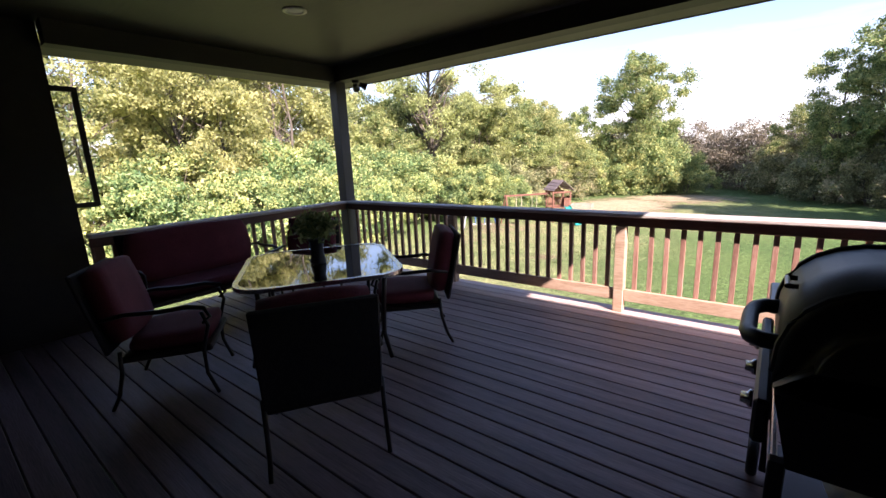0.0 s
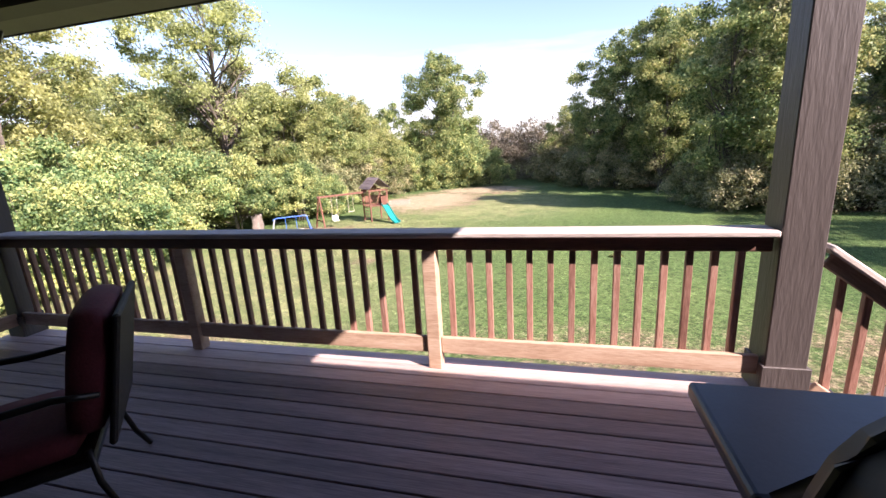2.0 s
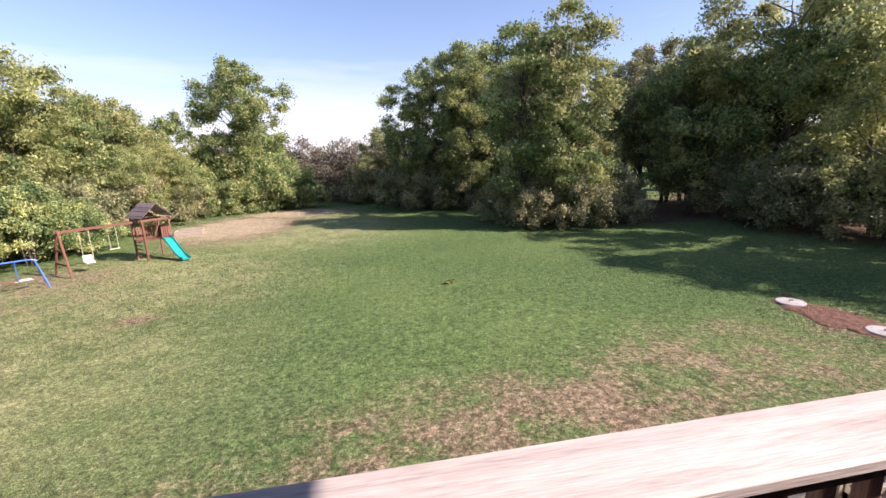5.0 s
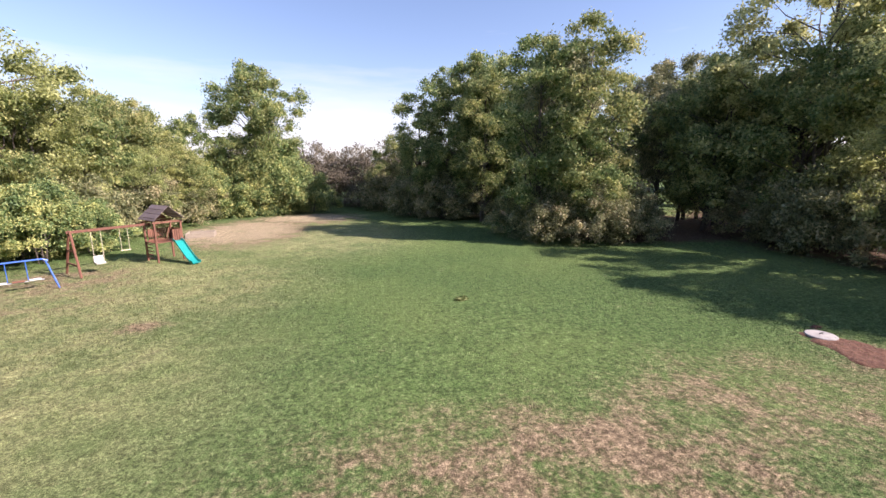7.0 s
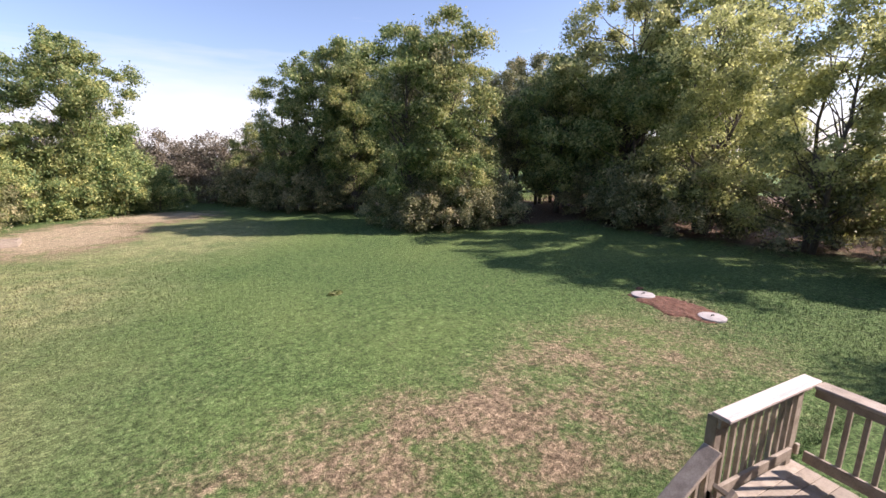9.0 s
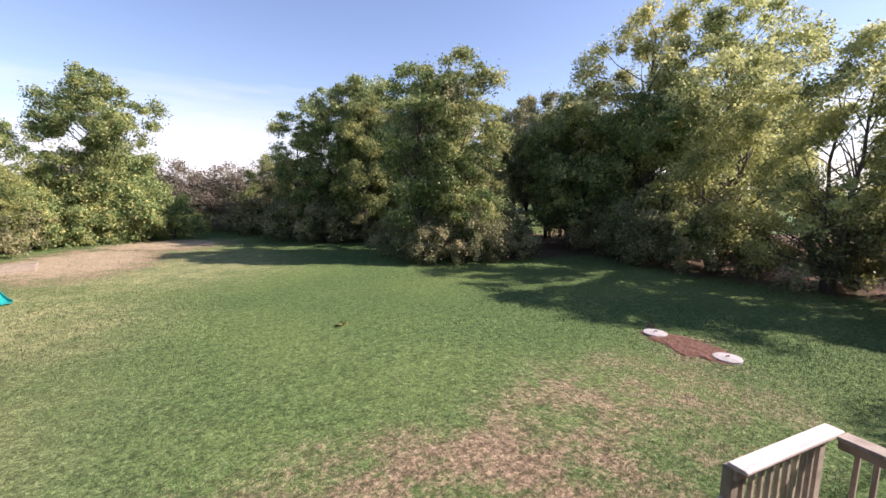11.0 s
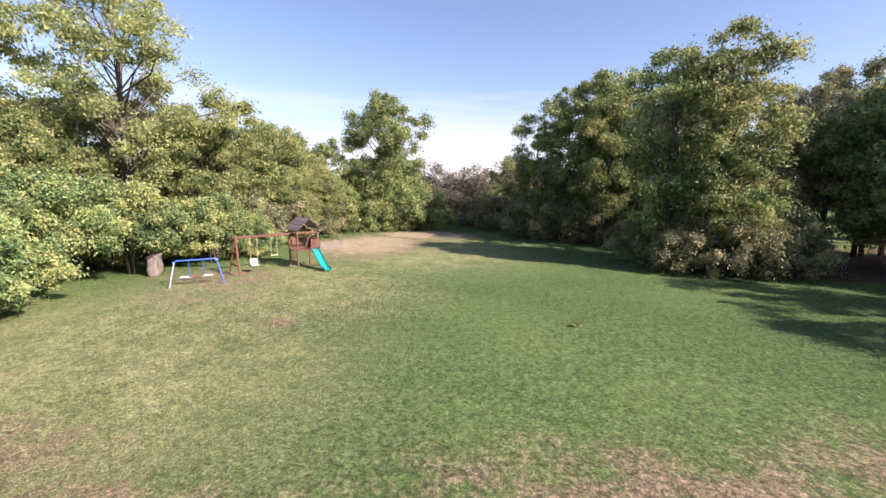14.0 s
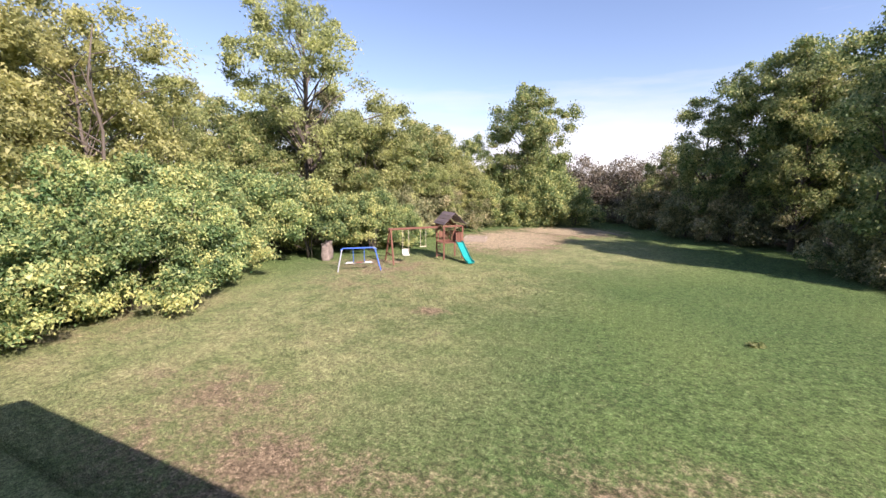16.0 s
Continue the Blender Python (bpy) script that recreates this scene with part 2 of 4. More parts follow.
def ground_material():
    """Lawn: mown green with worn, straw-coloured areas of their own shape, and leaf litter along the woods."""
    m = bpy.data.materials.new("lawn")
    m.use_nodes = True
    n, l = m.node_tree.nodes, m.node_tree.links
    p = n["Principled BSDF"]
    p.inputs["Roughness"].default_value = 0.9
    p.inputs["Specular IOR Level"].default_value = 0.15
    tc = n.new("ShaderNodeTexCoord")

    def tex(scale, detail=4, rough=0.55):
        t = n.new("ShaderNodeTexNoise")
        t.inputs["Scale"].default_value, t.inputs["Detail"].default_value = scale, detail
        t.inputs["Roughness"].default_value = rough
        l.new(tc.outputs["Object"], t.inputs["Vector"])
        return t.outputs["Fac"]

    def math_node(op, a, b):
        k = n.new("ShaderNodeMath")
        k.operation = op
        for s, v in zip(k.inputs, (a, b)):
            if isinstance(v, (int, float)):
                s.default_value = v
            else:
                l.new(v, s)
        return k.outputs["Value"]

    def rng(v, a, b, lo=0.0, hi=1.0):
        k = n.new("ShaderNodeMapRange")
        k.interpolation_type = "SMOOTHSTEP"
        for name, x in (("From Min", a), ("From Max", b), ("To Min", lo), ("To Max", hi)):
            k.inputs[name].default_value = x
        l.new(v, k.inputs["Value"])
        return k.outputs["Result"]

    def spot(x, y, rx, ry):
        k = n.new("ShaderNodeVectorMath")
        k.operation = "SUBTRACT"
        k.inputs[1].default_value = (x, y, 0)
        l.new(tc.outputs["Object"], k.inputs[0])
        s = n.new("ShaderNodeVectorMath")
        s.operation = "MULTIPLY"
        s.inputs[1].default_value = (1 / rx, 1 / ry, 0)
        l.new(k.outputs["Vector"], s.inputs[0])
        d = n.new("ShaderNodeVectorMath")
        d.operation = "LENGTH"
        l.new(s.outputs["Vector"], d.inputs[0])
        return rng(d.outputs["Value"], 0.3, 1.15, 1.0, 0.0)

    def blend(f, a, b):
        k = n.new("ShaderNodeMix")
        k.data_type = "RGBA"
        l.new(f, k.inputs["Factor"])
        for s, v in ((k.inputs["A"], a), (k.inputs["B"], b)):
            if isinstance(v, tuple):
                s.default_value = (*v, 1)
            else:
                l.new(v, s)
        return k.outputs["Result"]

    big, mid, fine, tiny = tex(0.12), tex(0.8, 6, 0.7), tex(9, 5, 0.75), tex(45, 3, 0.7)
    green = blend(rng(fine, 0.3, 0.7), (0.045, 0.092, 0.024), (0.128, 0.198, 0.07))
    green = blend(rng(big, 0.4, 0.65, 0, 0.55), green, (0.155, 0.215, 0.07))
    straw = blend(rng(fine, 0.35, 0.68), (0.13, 0.098, 0.06), (0.37, 0.285, 0.185))
    pale = None
    for x, y, rx, ry in ((-11.0, 8.0, 10.0, 10.0), (-9.0, 17.0, 8.0, 8.0), (-4.0, 28.0, 8.0, 9.0)):
        v = spot(x, y, rx, ry)
        pale = v if pale is None else math_node("MAXIMUM", pale, v)
    green = blend(math_node("MULTIPLY", pale, rng(mid, 0.3, 0.7, 0.25, 0.85)), green, (0.34, 0.335, 0.165))
    worn = None
    for x, y, rx, ry, k in ((3.3, 4.9, 6.9, 2.7, 0.52), (8.0, 5.9, 5.1, 3.2, 0.38), (-5.1, 3.9, 5.5, 2.0, 0.5), (-8.0, 5.6, 3.2, 1.5, 0.4),
                            (-6.6, 12.6, 1.3, 0.6, 0.5), (-11.2, 15.5, 3.3, 2.9, 0.3), (-12.3, 18.5, 3.9, 3.2, 0.45), (-8.6, 31.2, 5.2, 8.1, 1.0),
                            (-5.5, 37.5, 5.4, 4.6, 0.95), (10.5, 40.5, 8.6, 6.5, 1.1), (19.0, 31.0, 4.5, 2.0, 1.0), (11.5, 7.6, 2.4, 1.6, 0.3), (-15.5, 7.1, 3.6, 5.4, 0.25)):
        v = math_node("MULTIPLY", spot(x, y, rx, ry), k)
        worn = v if worn is None else math_node("MAXIMUM", worn, v)
    mottle = rng(mid, 0.36, 0.66)
    amount = math_node("MULTIPLY", worn, math_node("ADD", math_node("MULTIPLY", mottle, 1.4), 0.28))
    amount = math_node("ADD", amount, rng(mid, 0.62, 0.78, 0, 0.16))
    col = blend(rng(math_node("ADD", amount, math_node("MULTIPLY", math_node("SUBTRACT", fine, 0.5), 1.2)), 0.0, 0.78), green, straw)
    bare = None
    for x, y, rx, ry in ((-9.0, 31.0, 4.6, 7.0), (-5.5, 38.0, 5.5, 3.6), (11.0, 40.0, 7.5, 4.6), (20.0, 31.5, 4.0, 1.6)):
        v = spot(x, y, rx, ry)
        bare = v if bare is None else math_node("MAXIMUM", bare, v)
    col = blend(rng(math_node("ADD", bare, math_node("MULTIPLY", math_node("SUBTRACT", mid, 0.5), 2.2)), 0.2, 1.0, 0, 0.8), col, (0.42, 0.345, 0.225))
    litter = blend(rng(fine, 0.35, 0.7), (0.055, 0.036, 0.024), (0.18, 0.12, 0.08))
    woods = None
    for x, y, rx, ry in ((36.8, 19.0, 19.2, 25.6), (-35.5, 17.1, 19.0, 26.7), (19.8, 31.4, 9.2, 11.8), (-26.8, 36.4, 11.0, 20.0), (15.9, 25.8, 4.3, 4.3)):
        v = spot(x, y, rx, ry)
        woods = v if woods is None else math_node("MAXIMUM", woods, v)
    col = blend(rng(math_node("ADD", woods, math_node("MULTIPLY", math_node("SUBTRACT", mid, 0.5), 0.8)), 0.25, 0.55), col, litter)
    speck = math_node("MULTIPLY", rng(tiny, 0.3, 0.72, 0.55, 1.42), rng(tex(15, 4, 0.85), 0.34, 0.66, 0.5, 1.45))
    speck = math_node("MULTIPLY", speck, rng(tex(4.0, 8, 0.88), 0.36, 0.64, 0.62, 1.34))
    hsv = n.new("ShaderNodeHueSaturation")
    l.new(speck, hsv.inputs["Value"])
    l.new(col, hsv.inputs["Color"])
    l.new(hsv.outputs["Color"], p.inputs["Base Color"])
    bp = n.new("ShaderNodeBump")
    bp.inputs["Strength"].default_value, bp.inputs["Distance"].default_value = 0.8, 0.06
    l.new(math_node("ADD", fine, math_node("MULTIPLY", tiny, 0.6)), bp.inputs["Height"])
    l.new(bp.outputs["Normal"], p.inputs["Normal"])
    return m


LAWN = ground_material()


# ---- mesh helpers ----
def bm_box(bm, x0, y0, z0, x1, y1, z1, bevel=0.0, m=None):
    """A box between two corners, its edges eased by bevel, moved by m."""
    made = bmesh.ops.create_cube(bm, size=1.0)["verts"]
    bmesh.ops.scale(bm, vec=(abs(x1 - x0), abs(y1 - y0), abs(z1 - z0)), verts=made)
    bmesh.ops.translate(bm, vec=((x0 + x1) / 2, (y0 + y1) / 2, (z0 + z1) / 2), verts=made)
    if bevel:
        edges = list({e for v in made for e in v.link_edges})
        res = bmesh.ops.bevel(bm, geom=edges, offset=bevel, segments=1 if bevel < 0.012 else 3, affect="EDGES", profile=0.5)
        made = list({v for f in res["faces"] for v in f.verts} | {v for v in made if v.is_valid})
    if m is not None:
        bmesh.ops.transform(bm, matrix=m, verts=made)
    return made


def bm_tube(bm, points, radii, sides=8, cap=True):
    """A tapered tube through points."""
    rings = []
    pts = [Vector(p) for p in points]
    if isinstance(radii, (int, float)):
        radii = [radii] * len(pts)
    for i, p in enumerate(pts):
        d = (pts[min(i + 1, len(pts) - 1)] - pts[max(i - 1, 0)]).normalized()
        u = d.cross(Vector((0, 0, 1)) if abs(d.z) < 0.9 else Vector((1, 0, 0))).normalized()
        v = d.cross(u)
        rings.append([bm.verts.new(p + (u * math.cos(a) + v * math.sin(a)) * radii[i])
                      for a in (2 * math.pi * k / sides for k in range(sides))])
    for r0, r1 in zip(rings, rings[1:]):
        for k in range(sides):
            bm.faces.new((r0[k], r0[(k + 1) % sides], r1[(k + 1) % sides], r1[k]))
    if cap:
        bm.faces.new(rings[0])
        bm.faces.new(rings[-1][::-1])
    return [v for r in rings for v in r]


def bm_lathe(bm, profile, sides=24):
    rings = [[bm.verts.new((r * math.cos(2 * math.pi * k / sides), r * math.sin(2 * math.pi * k / sides), z)) for k in range(sides)]
             for r, z in profile]
    for r0, r1 in zip(rings, rings[1:]):
        for k in range(sides):
            bm.faces.new((r0[k], r0[(k + 1) % sides], r1[(k + 1) % sides], r1[k]))
    bm.faces.new(rings[0][::-1])
    bm.faces.new(rings[-1])


def bm_prism(bm, outline, axis, a, b):
    """Extrudes a closed outline of (u, v) along an axis from a to b."""
    def place(u, v, w):
        return {"x": (w, u, v), "y": (u, w, v), "z": (u, v, w)}[axis]
    r0 = [bm.verts.new(place(u, v, a)) for u, v in outline]
    r1 = [bm.verts.new(place(u, v, b)) for u, v in outline]
    k = len(outline)
    for i in range(k):
        bm.faces.new((r0[i], r0[(i + 1) % k], r1[(i + 1) % k], r1[i]))
    bm.faces.new(r0[::-1])
    bm.faces.new(r1)


def mesh_from(bm, name, mat, smooth=False):
    bmesh.ops.recalc_face_normals(bm, faces=bm.faces)
    me = bpy.data.meshes.new(name)
    bm.to_mesh(me)
    bm.free()
    me.materials.append(mat)
    if smooth:
        me.polygons.foreach_set("use_smooth", [True] * len(me.polygons))
    return me


def part(name, bm, mat, parent, label="", smooth=False, at=None):
    ob = new(name, bm if isinstance(bm, bpy.types.Mesh) else mesh_from(bm, name, mat, smooth))
    ob.parent = parent
    if at is not None:
        ob.matrix_basis = at
    if label:
        tagged(ob, label)
    return ob


def thing(name, label, category, at=None, group="", kind=""):
    ob = new(name)
    ob.empty_display_size = 0.2
    if at is not None:
        ob.matrix_basis = at
    return tagged(ob, label, category, group, kind)


def solid(name, mat, boxes, label="", category="", kind="structure", bevel=0.0):
    bm = bmesh.new()
    for b in boxes:
        bm_box(bm, *b, bevel=bevel)
    return tagged(new(name, mesh_from(bm, name, mat)), label, category, "", kind)


def box_part(name, b, mat, parent, bevel=0.004, label="", m=None):
    """A box part whose mesh is centred on itself, so that grain follows the piece."""
    c = Vector(((b[0] + b[3]) / 2, (b[1] + b[4]) / 2, (b[2] + b[5]) / 2))
    bm = bmesh.new()
    h = Vector((b[3] - b[0], b[4] - b[1], b[5] - b[2])) / 2
    bm_box(bm, -h.x, -h.y, -h.z, h.x, h.y, h.z, bevel)
    at = Matrix.Translation(c)
    return part(name, bm, mat, parent, label, at=at if m is None else m @ at)


G0 = -2.83   # lawn level
CEIL_Z = 2.86
BEAM_Z = 2.655

# ---- ground ----
bm = bmesh.new()
bmesh.ops.create_grid(bm, x_segments=60, y_segments=60, size=60)
for v in bm.verts:
    x, y = v.co.x, v.co.y + 40
    v.co.y = y
    v.co.z = 0.10 * noise.noise((x * 0.07, y * 0.07, 3.0)) if abs(x) < 57 and -17 < y < 97 and (abs(x) > 9 or y > 6) else 0.0
outer = [bm.verts.new((x, y, 0)) for x, y in ((-2500, -2500), (2500, -2500), (2500, 2500), (-2500, 2500))]
bm.verts.ensure_lookup_table()
cor = [min((v for v in bm.verts if v not in outer), key=lambda v: (v.co.x - x) ** 2 + (v.co.y - y) ** 2)
       for x, y in ((-60, -20), (60, -20), (60, 100), (-60, 100))]
rim = [e for e in bm.edges if e.is_boundary]
for k in range(4):
    a, b = cor[k], cor[(k + 1) % 4]
    side = sorted({v for e in rim for v in e.verts
                   if abs((b.co.x - a.co.x) * (v.co.y - a.co.y) - (b.co.y - a.co.y) * (v.co.x - a.co.x)) < 1e-3},
                  key=lambda v: (v.co - a.co).length)
    bm.faces.new([outer[k], outer[(k + 1) % 4]] + side[::-1])
ground = new("ground", mesh_from(bm, "ground", LAWN, True))
ground.location.z = G0
tagged(ground, "mown green lawn with worn straw-brown patches", "lawn", kind="structure")

# ---- the covered deck ----
floor = thing("floor", "reddish grey stained wooden deck boards", "deck", kind="structure")
house = tagged(solid("wall_back", SIDING, [(-12, -5.55, G0, 9, -5.3, 3.0)]), "dark brown clad house wall", "wall")
solid("wall_wing_right", SIDING, [(2.33, -5.298, G0, 9, -2.46, 2.86)], "dark brown clad house wall", "wall")
solid("wall_wing_left", SIDING, [(-4.36, -5.298, 0.0, -4.14, -3.08, CEIL_Z - 0.003), (-9.5, -5.298, G0, -4.364, -3.32, BEAM_Z)], "dark brown clad house wall", "wall")
ceiling = solid("ceiling", CEIL, [(-4.34, -5.298, CEIL_Z, 2.3, -0.003, CEIL_Z + 0.05)], "dark stained board ceiling", "ceiling")
solid("beam_front", TRIM, [(-4.13, 0.0, BEAM_Z, 2.24, 0.2, CEIL_Z + 0.05)], "dark painted porch beam", "beam")
solid("beam_left", TRIM, [(-4.14, -3.078, BEAM_Z, -3.97, -0.002, CEIL_Z - 0.003)], "dark painted porch beam", "beam")
solid("beam_right", TRIM, [(2.04, -2.458, BEAM_Z, 2.24, -0.002, CEIL_Z - 0.003)], "dark painted porch beam", "beam")
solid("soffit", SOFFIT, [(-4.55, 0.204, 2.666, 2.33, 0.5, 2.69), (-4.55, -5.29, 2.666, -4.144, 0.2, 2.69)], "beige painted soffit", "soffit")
roof_bm = bmesh.new()
bm_prism(roof_bm, [(0.53, 2.66), (0.53, 2.84), (-5.4, 4.8), (-11.3, 2.84), (-11.3, 2.66), (-10.9, 2.695), (-5.4, 4.5), (0.51, 2.695), (0.51, 2.66)], "x", -4.6, 2.37)
tagged(new("roof", mesh_from(roof_bm, "roof", ROOF)), "dark shingled porch roof", "roof", kind="structure")
roof_bm = bmesh.new()
bm_prism(roof_bm, [(-1.57, 2.66), (-1.57, 2.84), (-6.6, 4.5), (-11.2, 2.84), (-11.2, 2.66), (-6.6, 4.2), (-2.0, 2.69)], "x", 2.374, 9.4)
tagged(new("roof_wing", mesh_from(roof_bm, "roof_wing", ROOF)), "dark shingled house roof", "roof", kind="structure")

lamp = thing("recessed_ceiling_light", "unlit white recessed light in porch ceiling", "ceiling light", pose(-2.37, -1.65, CEIL_Z))
bm = bmesh.new()
bm_lathe(bm, [(0.105, 0.0), (0.105, -0.008), (0.08, -0.012), (0.07, -0.004), (0.07, 0.0)], 28)
part("ring", bm, LAMPGLASS, lamp, smooth=True)
bm = bmesh.new()
bm_lathe(bm, [(0.069, -0.001), (0.05, -0.006), (0.02, -0.009)], 24)
part("lens", bm, WHITEPL, lamp, smooth=True)


def porch_post(x, y, w, name="porch_post"):
    p = thing(name, "dark brown grained porch post with base trim", "post", pose(x, y, 0), "porch posts")
    bm = bmesh.new()
    bm_box(bm, -w / 2, -w / 2, 0, w / 2, w / 2, BEAM_Z, 0.006)
    part("shaft", bm, POST, p)
    t = w / 2 + 0.016
    bm = bmesh.new()
    for b in ((-t, -t, 0, t, -w / 2, 0.193), (-t, w / 2, 0, t, t, 0.193), (-t, -w / 2, 0, -w / 2, w / 2, 0.193), (w / 2, -w / 2, 0, t, w / 2, 0.193)):
        bm_box(bm, *b, bevel=0.003)
    part("base_trim", bm, POST, p)
    return p


porch_post(2.038, 0.08, 0.205)
porch_post(-4.03, 0.085, 0.165)

lamp = thing("flood_light", "small dark twin flood light under the beam", "outdoor light", pose(-3.72, 0.16, BEAM_Z))
bm = bmesh.new()
bm_lathe(bm, [(0.05, 0.0), (0.05, -0.03), (0.03, -0.04)], 16)
part("base", bm, GRILLBLACK, lamp)
for sx in (-1, 1):
    bm = bmesh.new()
    bm_lathe(bm, [(0.03, 0), (0.04, 0.05), (0.055, 0.1), (0.05, 0.105)], 14)
    part("lamp_head", bm, GRILLBLACK, lamp, at=pose(sx * 0.05, 0.03, -0.05, -110, 0, -sx * 35))

# casement sash standing open beyond the house corner
win = thing("window_1", "open dark-framed casement window sash", "window", pose(-4.6, -3.318, 0.17), kind="structure")
bm = bmesh.new()
for b in ((-0.02, 0.0, 1.02, 0.02, 0.53, 1.07), (-0.02, 0.0, 2.18, 0.02, 0.53, 2.23), (-0.02, 0.0, 1.071, 0.02, 0.05, 2.179), (-0.02, 0.48, 1.071, 0.02, 0.53, 2.179)):
    bm_box(bm, *b, bevel=0.003)
part("window_frame", bm, TRIM, win)
bm = bmesh.new()
bm_box(bm, -0.004, 0.05, 1.07, 0.004, 0.48, 2.18)
pane = part("pane", bm, GLASS, win)
pane.visible_shadow = False


# ---- railings ----
def run_rail(name, p0, p1, posts, group="deck railings", slope=0.0, bal_mat=CEDAR, cap_mat=CAPWOOD, long_mat=CEDAR_X, pitch=0.1285,
             base=0.0, grab=False, top=1.0, cap_y=(-0.10, 0.055), cat_label="", low_y=-0.03, low_mat=None, beam_mat=None):
    """A railing from p0 to p1: cap, top beam, bottom beam, square balusters and posts, built along +x and turned.
    slope: rise per metre along the run."""
    d = Vector((p1[0] - p0[0], p1[1] - p0[1]))
    length, yaw = d.length, math.atan2(d.y, d.x)
    r = thing(name, cat_label or "wooden deck railing with square balusters and flat cap", "railing",
              Matrix.Translation((p0[0], p0[1], p0[2])) @ Matrix.Rotation(yaw, 4, "Z"), group)
    ang = math.atan(slope)
    tilt = Matrix.Rotation(-ang, 4, "Y")
    ln = length / math.cos(ang)

    def bar(nm, y0, z0, y1, z1, mat, bev=0.006, label="", a=0.0, b=None):
        b = ln if b is None else b
        m = Matrix.Translation((0, 0, z0)) @ tilt
        box_part(nm, (a, y0, 0, b, y1, z1 - z0), mat, r, bev, label, m=m)

    bar("cap", cap_y[0], top - 0.036, cap_y[1], top, cap_mat, 0.008)
    beam_y = low_y if low_y > 0 else -0.035
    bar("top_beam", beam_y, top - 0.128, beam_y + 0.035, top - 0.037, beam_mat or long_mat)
    edges = [0.0] + [q for q in posts if 0.02 < q < length - 0.02] + [length]
    for a, b in zip(edges, edges[1:]):
        bar("bottom_beam", low_y, 0.112, low_y + 0.035, 0.228, low_mat or long_mat, 0.005, a=(a + 0.05) / math.cos(ang) if a else 0.0,
            b=(b - 0.05) / math.cos(ang) if b < length else ln)
    if grab:
        bar("grab_rail", -0.14, top - 0.26, -0.10, top - 0.13, cap_mat)
    for q in posts:
        z = slope * q
        box_part("post", (q - 0.046, 0.002, z + base, q + 0.046, 0.090, z + top - (0.129 if low_y > 0 else 0.04) - (abs(slope) * 0.05)), low_mat or bal_mat, r, 0.005)
    hgt = top - 0.037 - 0.13
    bm = bmesh.new()
    bm_box(bm, -0.019, 0.0, 0.0, 0.019, 0.036, hgt, 0.003)
    me = mesh_from(bm, "baluster", bal_mat)
    for a, b in zip(edges, edges[1:]):
        n = max(1, round((b - a) / pitch) - 1)
        for k in range(1, n + 1):
            q = a + (b - a) * k / (n + 1)
            part("baluster", me, bal_mat, r, at=pose(q, low_y + 0.0365 if low_y > 0 else 0.006, 0.13 + slope * q, 0, 0, random.uniform(-2, 2)))
    return r


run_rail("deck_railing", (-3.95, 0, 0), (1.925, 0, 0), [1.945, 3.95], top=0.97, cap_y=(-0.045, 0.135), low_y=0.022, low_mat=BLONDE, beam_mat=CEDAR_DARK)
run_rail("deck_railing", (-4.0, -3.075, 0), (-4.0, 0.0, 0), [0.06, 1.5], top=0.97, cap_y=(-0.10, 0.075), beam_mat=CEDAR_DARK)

# ---- stairs with a landing ----
LAND_Z = -1.43
stairs = thing("stairs", "weathered wooden stairs turning at a landing", "stairs", kind="structure")
for k in range(1, 8):
    x = 2.27 + 0.242 * (k - 1)
    for j in range(2):
        box_part("tread", (x + 0.122 * j, -0.99, -0.179 * k - 0.036, x + 0.12 + 0.122 * j, 0.0, -0.179 * k), DECK, stairs, 0.004)
for k in range(1, 8):
    x = 3.95 - 0.283 * k
    for j in range(2):
        box_part("tread", (x + 0.14 * j, 0.78, LAND_Z - 0.175 * k - 0.036, x + 0.136 + 0.14 * j, 1.74, LAND_Z - 0.175 * k), GREYWOOD, stairs, 0.004)


def stringer(y, x0, z0, x1, z1):
    bm = bmesh.new()
    bm_prism(bm, [(x0, z0 - 0.04), (x1, z1 - 0.04), (x1, z1 - 0.3), (x0, z0 - 0.3)], "y", y, y + 0.038)
    part("stringer", bm, GREYWOOD, stairs)


for y in (-1.03, 0.002):
    stringer(y, 2.27, -0.16, 3.95, -1.4)
for y in (0.74, 1.742):
    stringer(y, 3.95, LAND_Z - 0.16, 1.97, G0 + 0.302)
landing = thing("stair_landing", "weathered wooden stair landing", "landing", kind="structure")
for k in range(20):
    y = -1.03 + 0.1395 * k
    if y + 0.136 < 1.84:
        box_part("board", (3.96, y, LAND_Z - 0.03, 5.42, y + 0.1355, LAND_Z), GREYWOOD, landing, 0.004)
bm = bmesh.new()
for x in (3.98, 5.36):
    for y in (-0.95, 0.7, 1.73):
        bm_box(bm, x - 0.045, y - 0.045, G0 - 0.1, x + 0.045, y + 0.045, LAND_Z - 0.22, 0.004)
for y in (-1.03, 1.79):
    bm_box(bm, 3.97, y, LAND_Z - 0.218, 5.41, y + 0.038, LAND_Z - 0.032)
for x in (3.972, 5.37):
    bm_box(bm, x, -0.99, LAND_Z - 0.216, x + 0.038, 1.788, LAND_Z - 0.032)
part("frame", bm, GREYWOOD, landing)
run_rail("stair_railing", (2.15, 0.04, -0.12), (3.96, 0.04, -0.12 - 0.75 * 1.81), [1.77], slope=-0.75, cap_y=(-0.07, 0.07), top=1.02, cap_mat=CAPWOOD)
run_rail("stair_railing", (3.96, 1.72, LAND_Z), (5.40, 1.72, LAND_Z), [0.05, 1.34], bal_mat=GREYWOOD, cap_mat=CAPWOOD, long_mat=GREYWOOD, top=0.97)
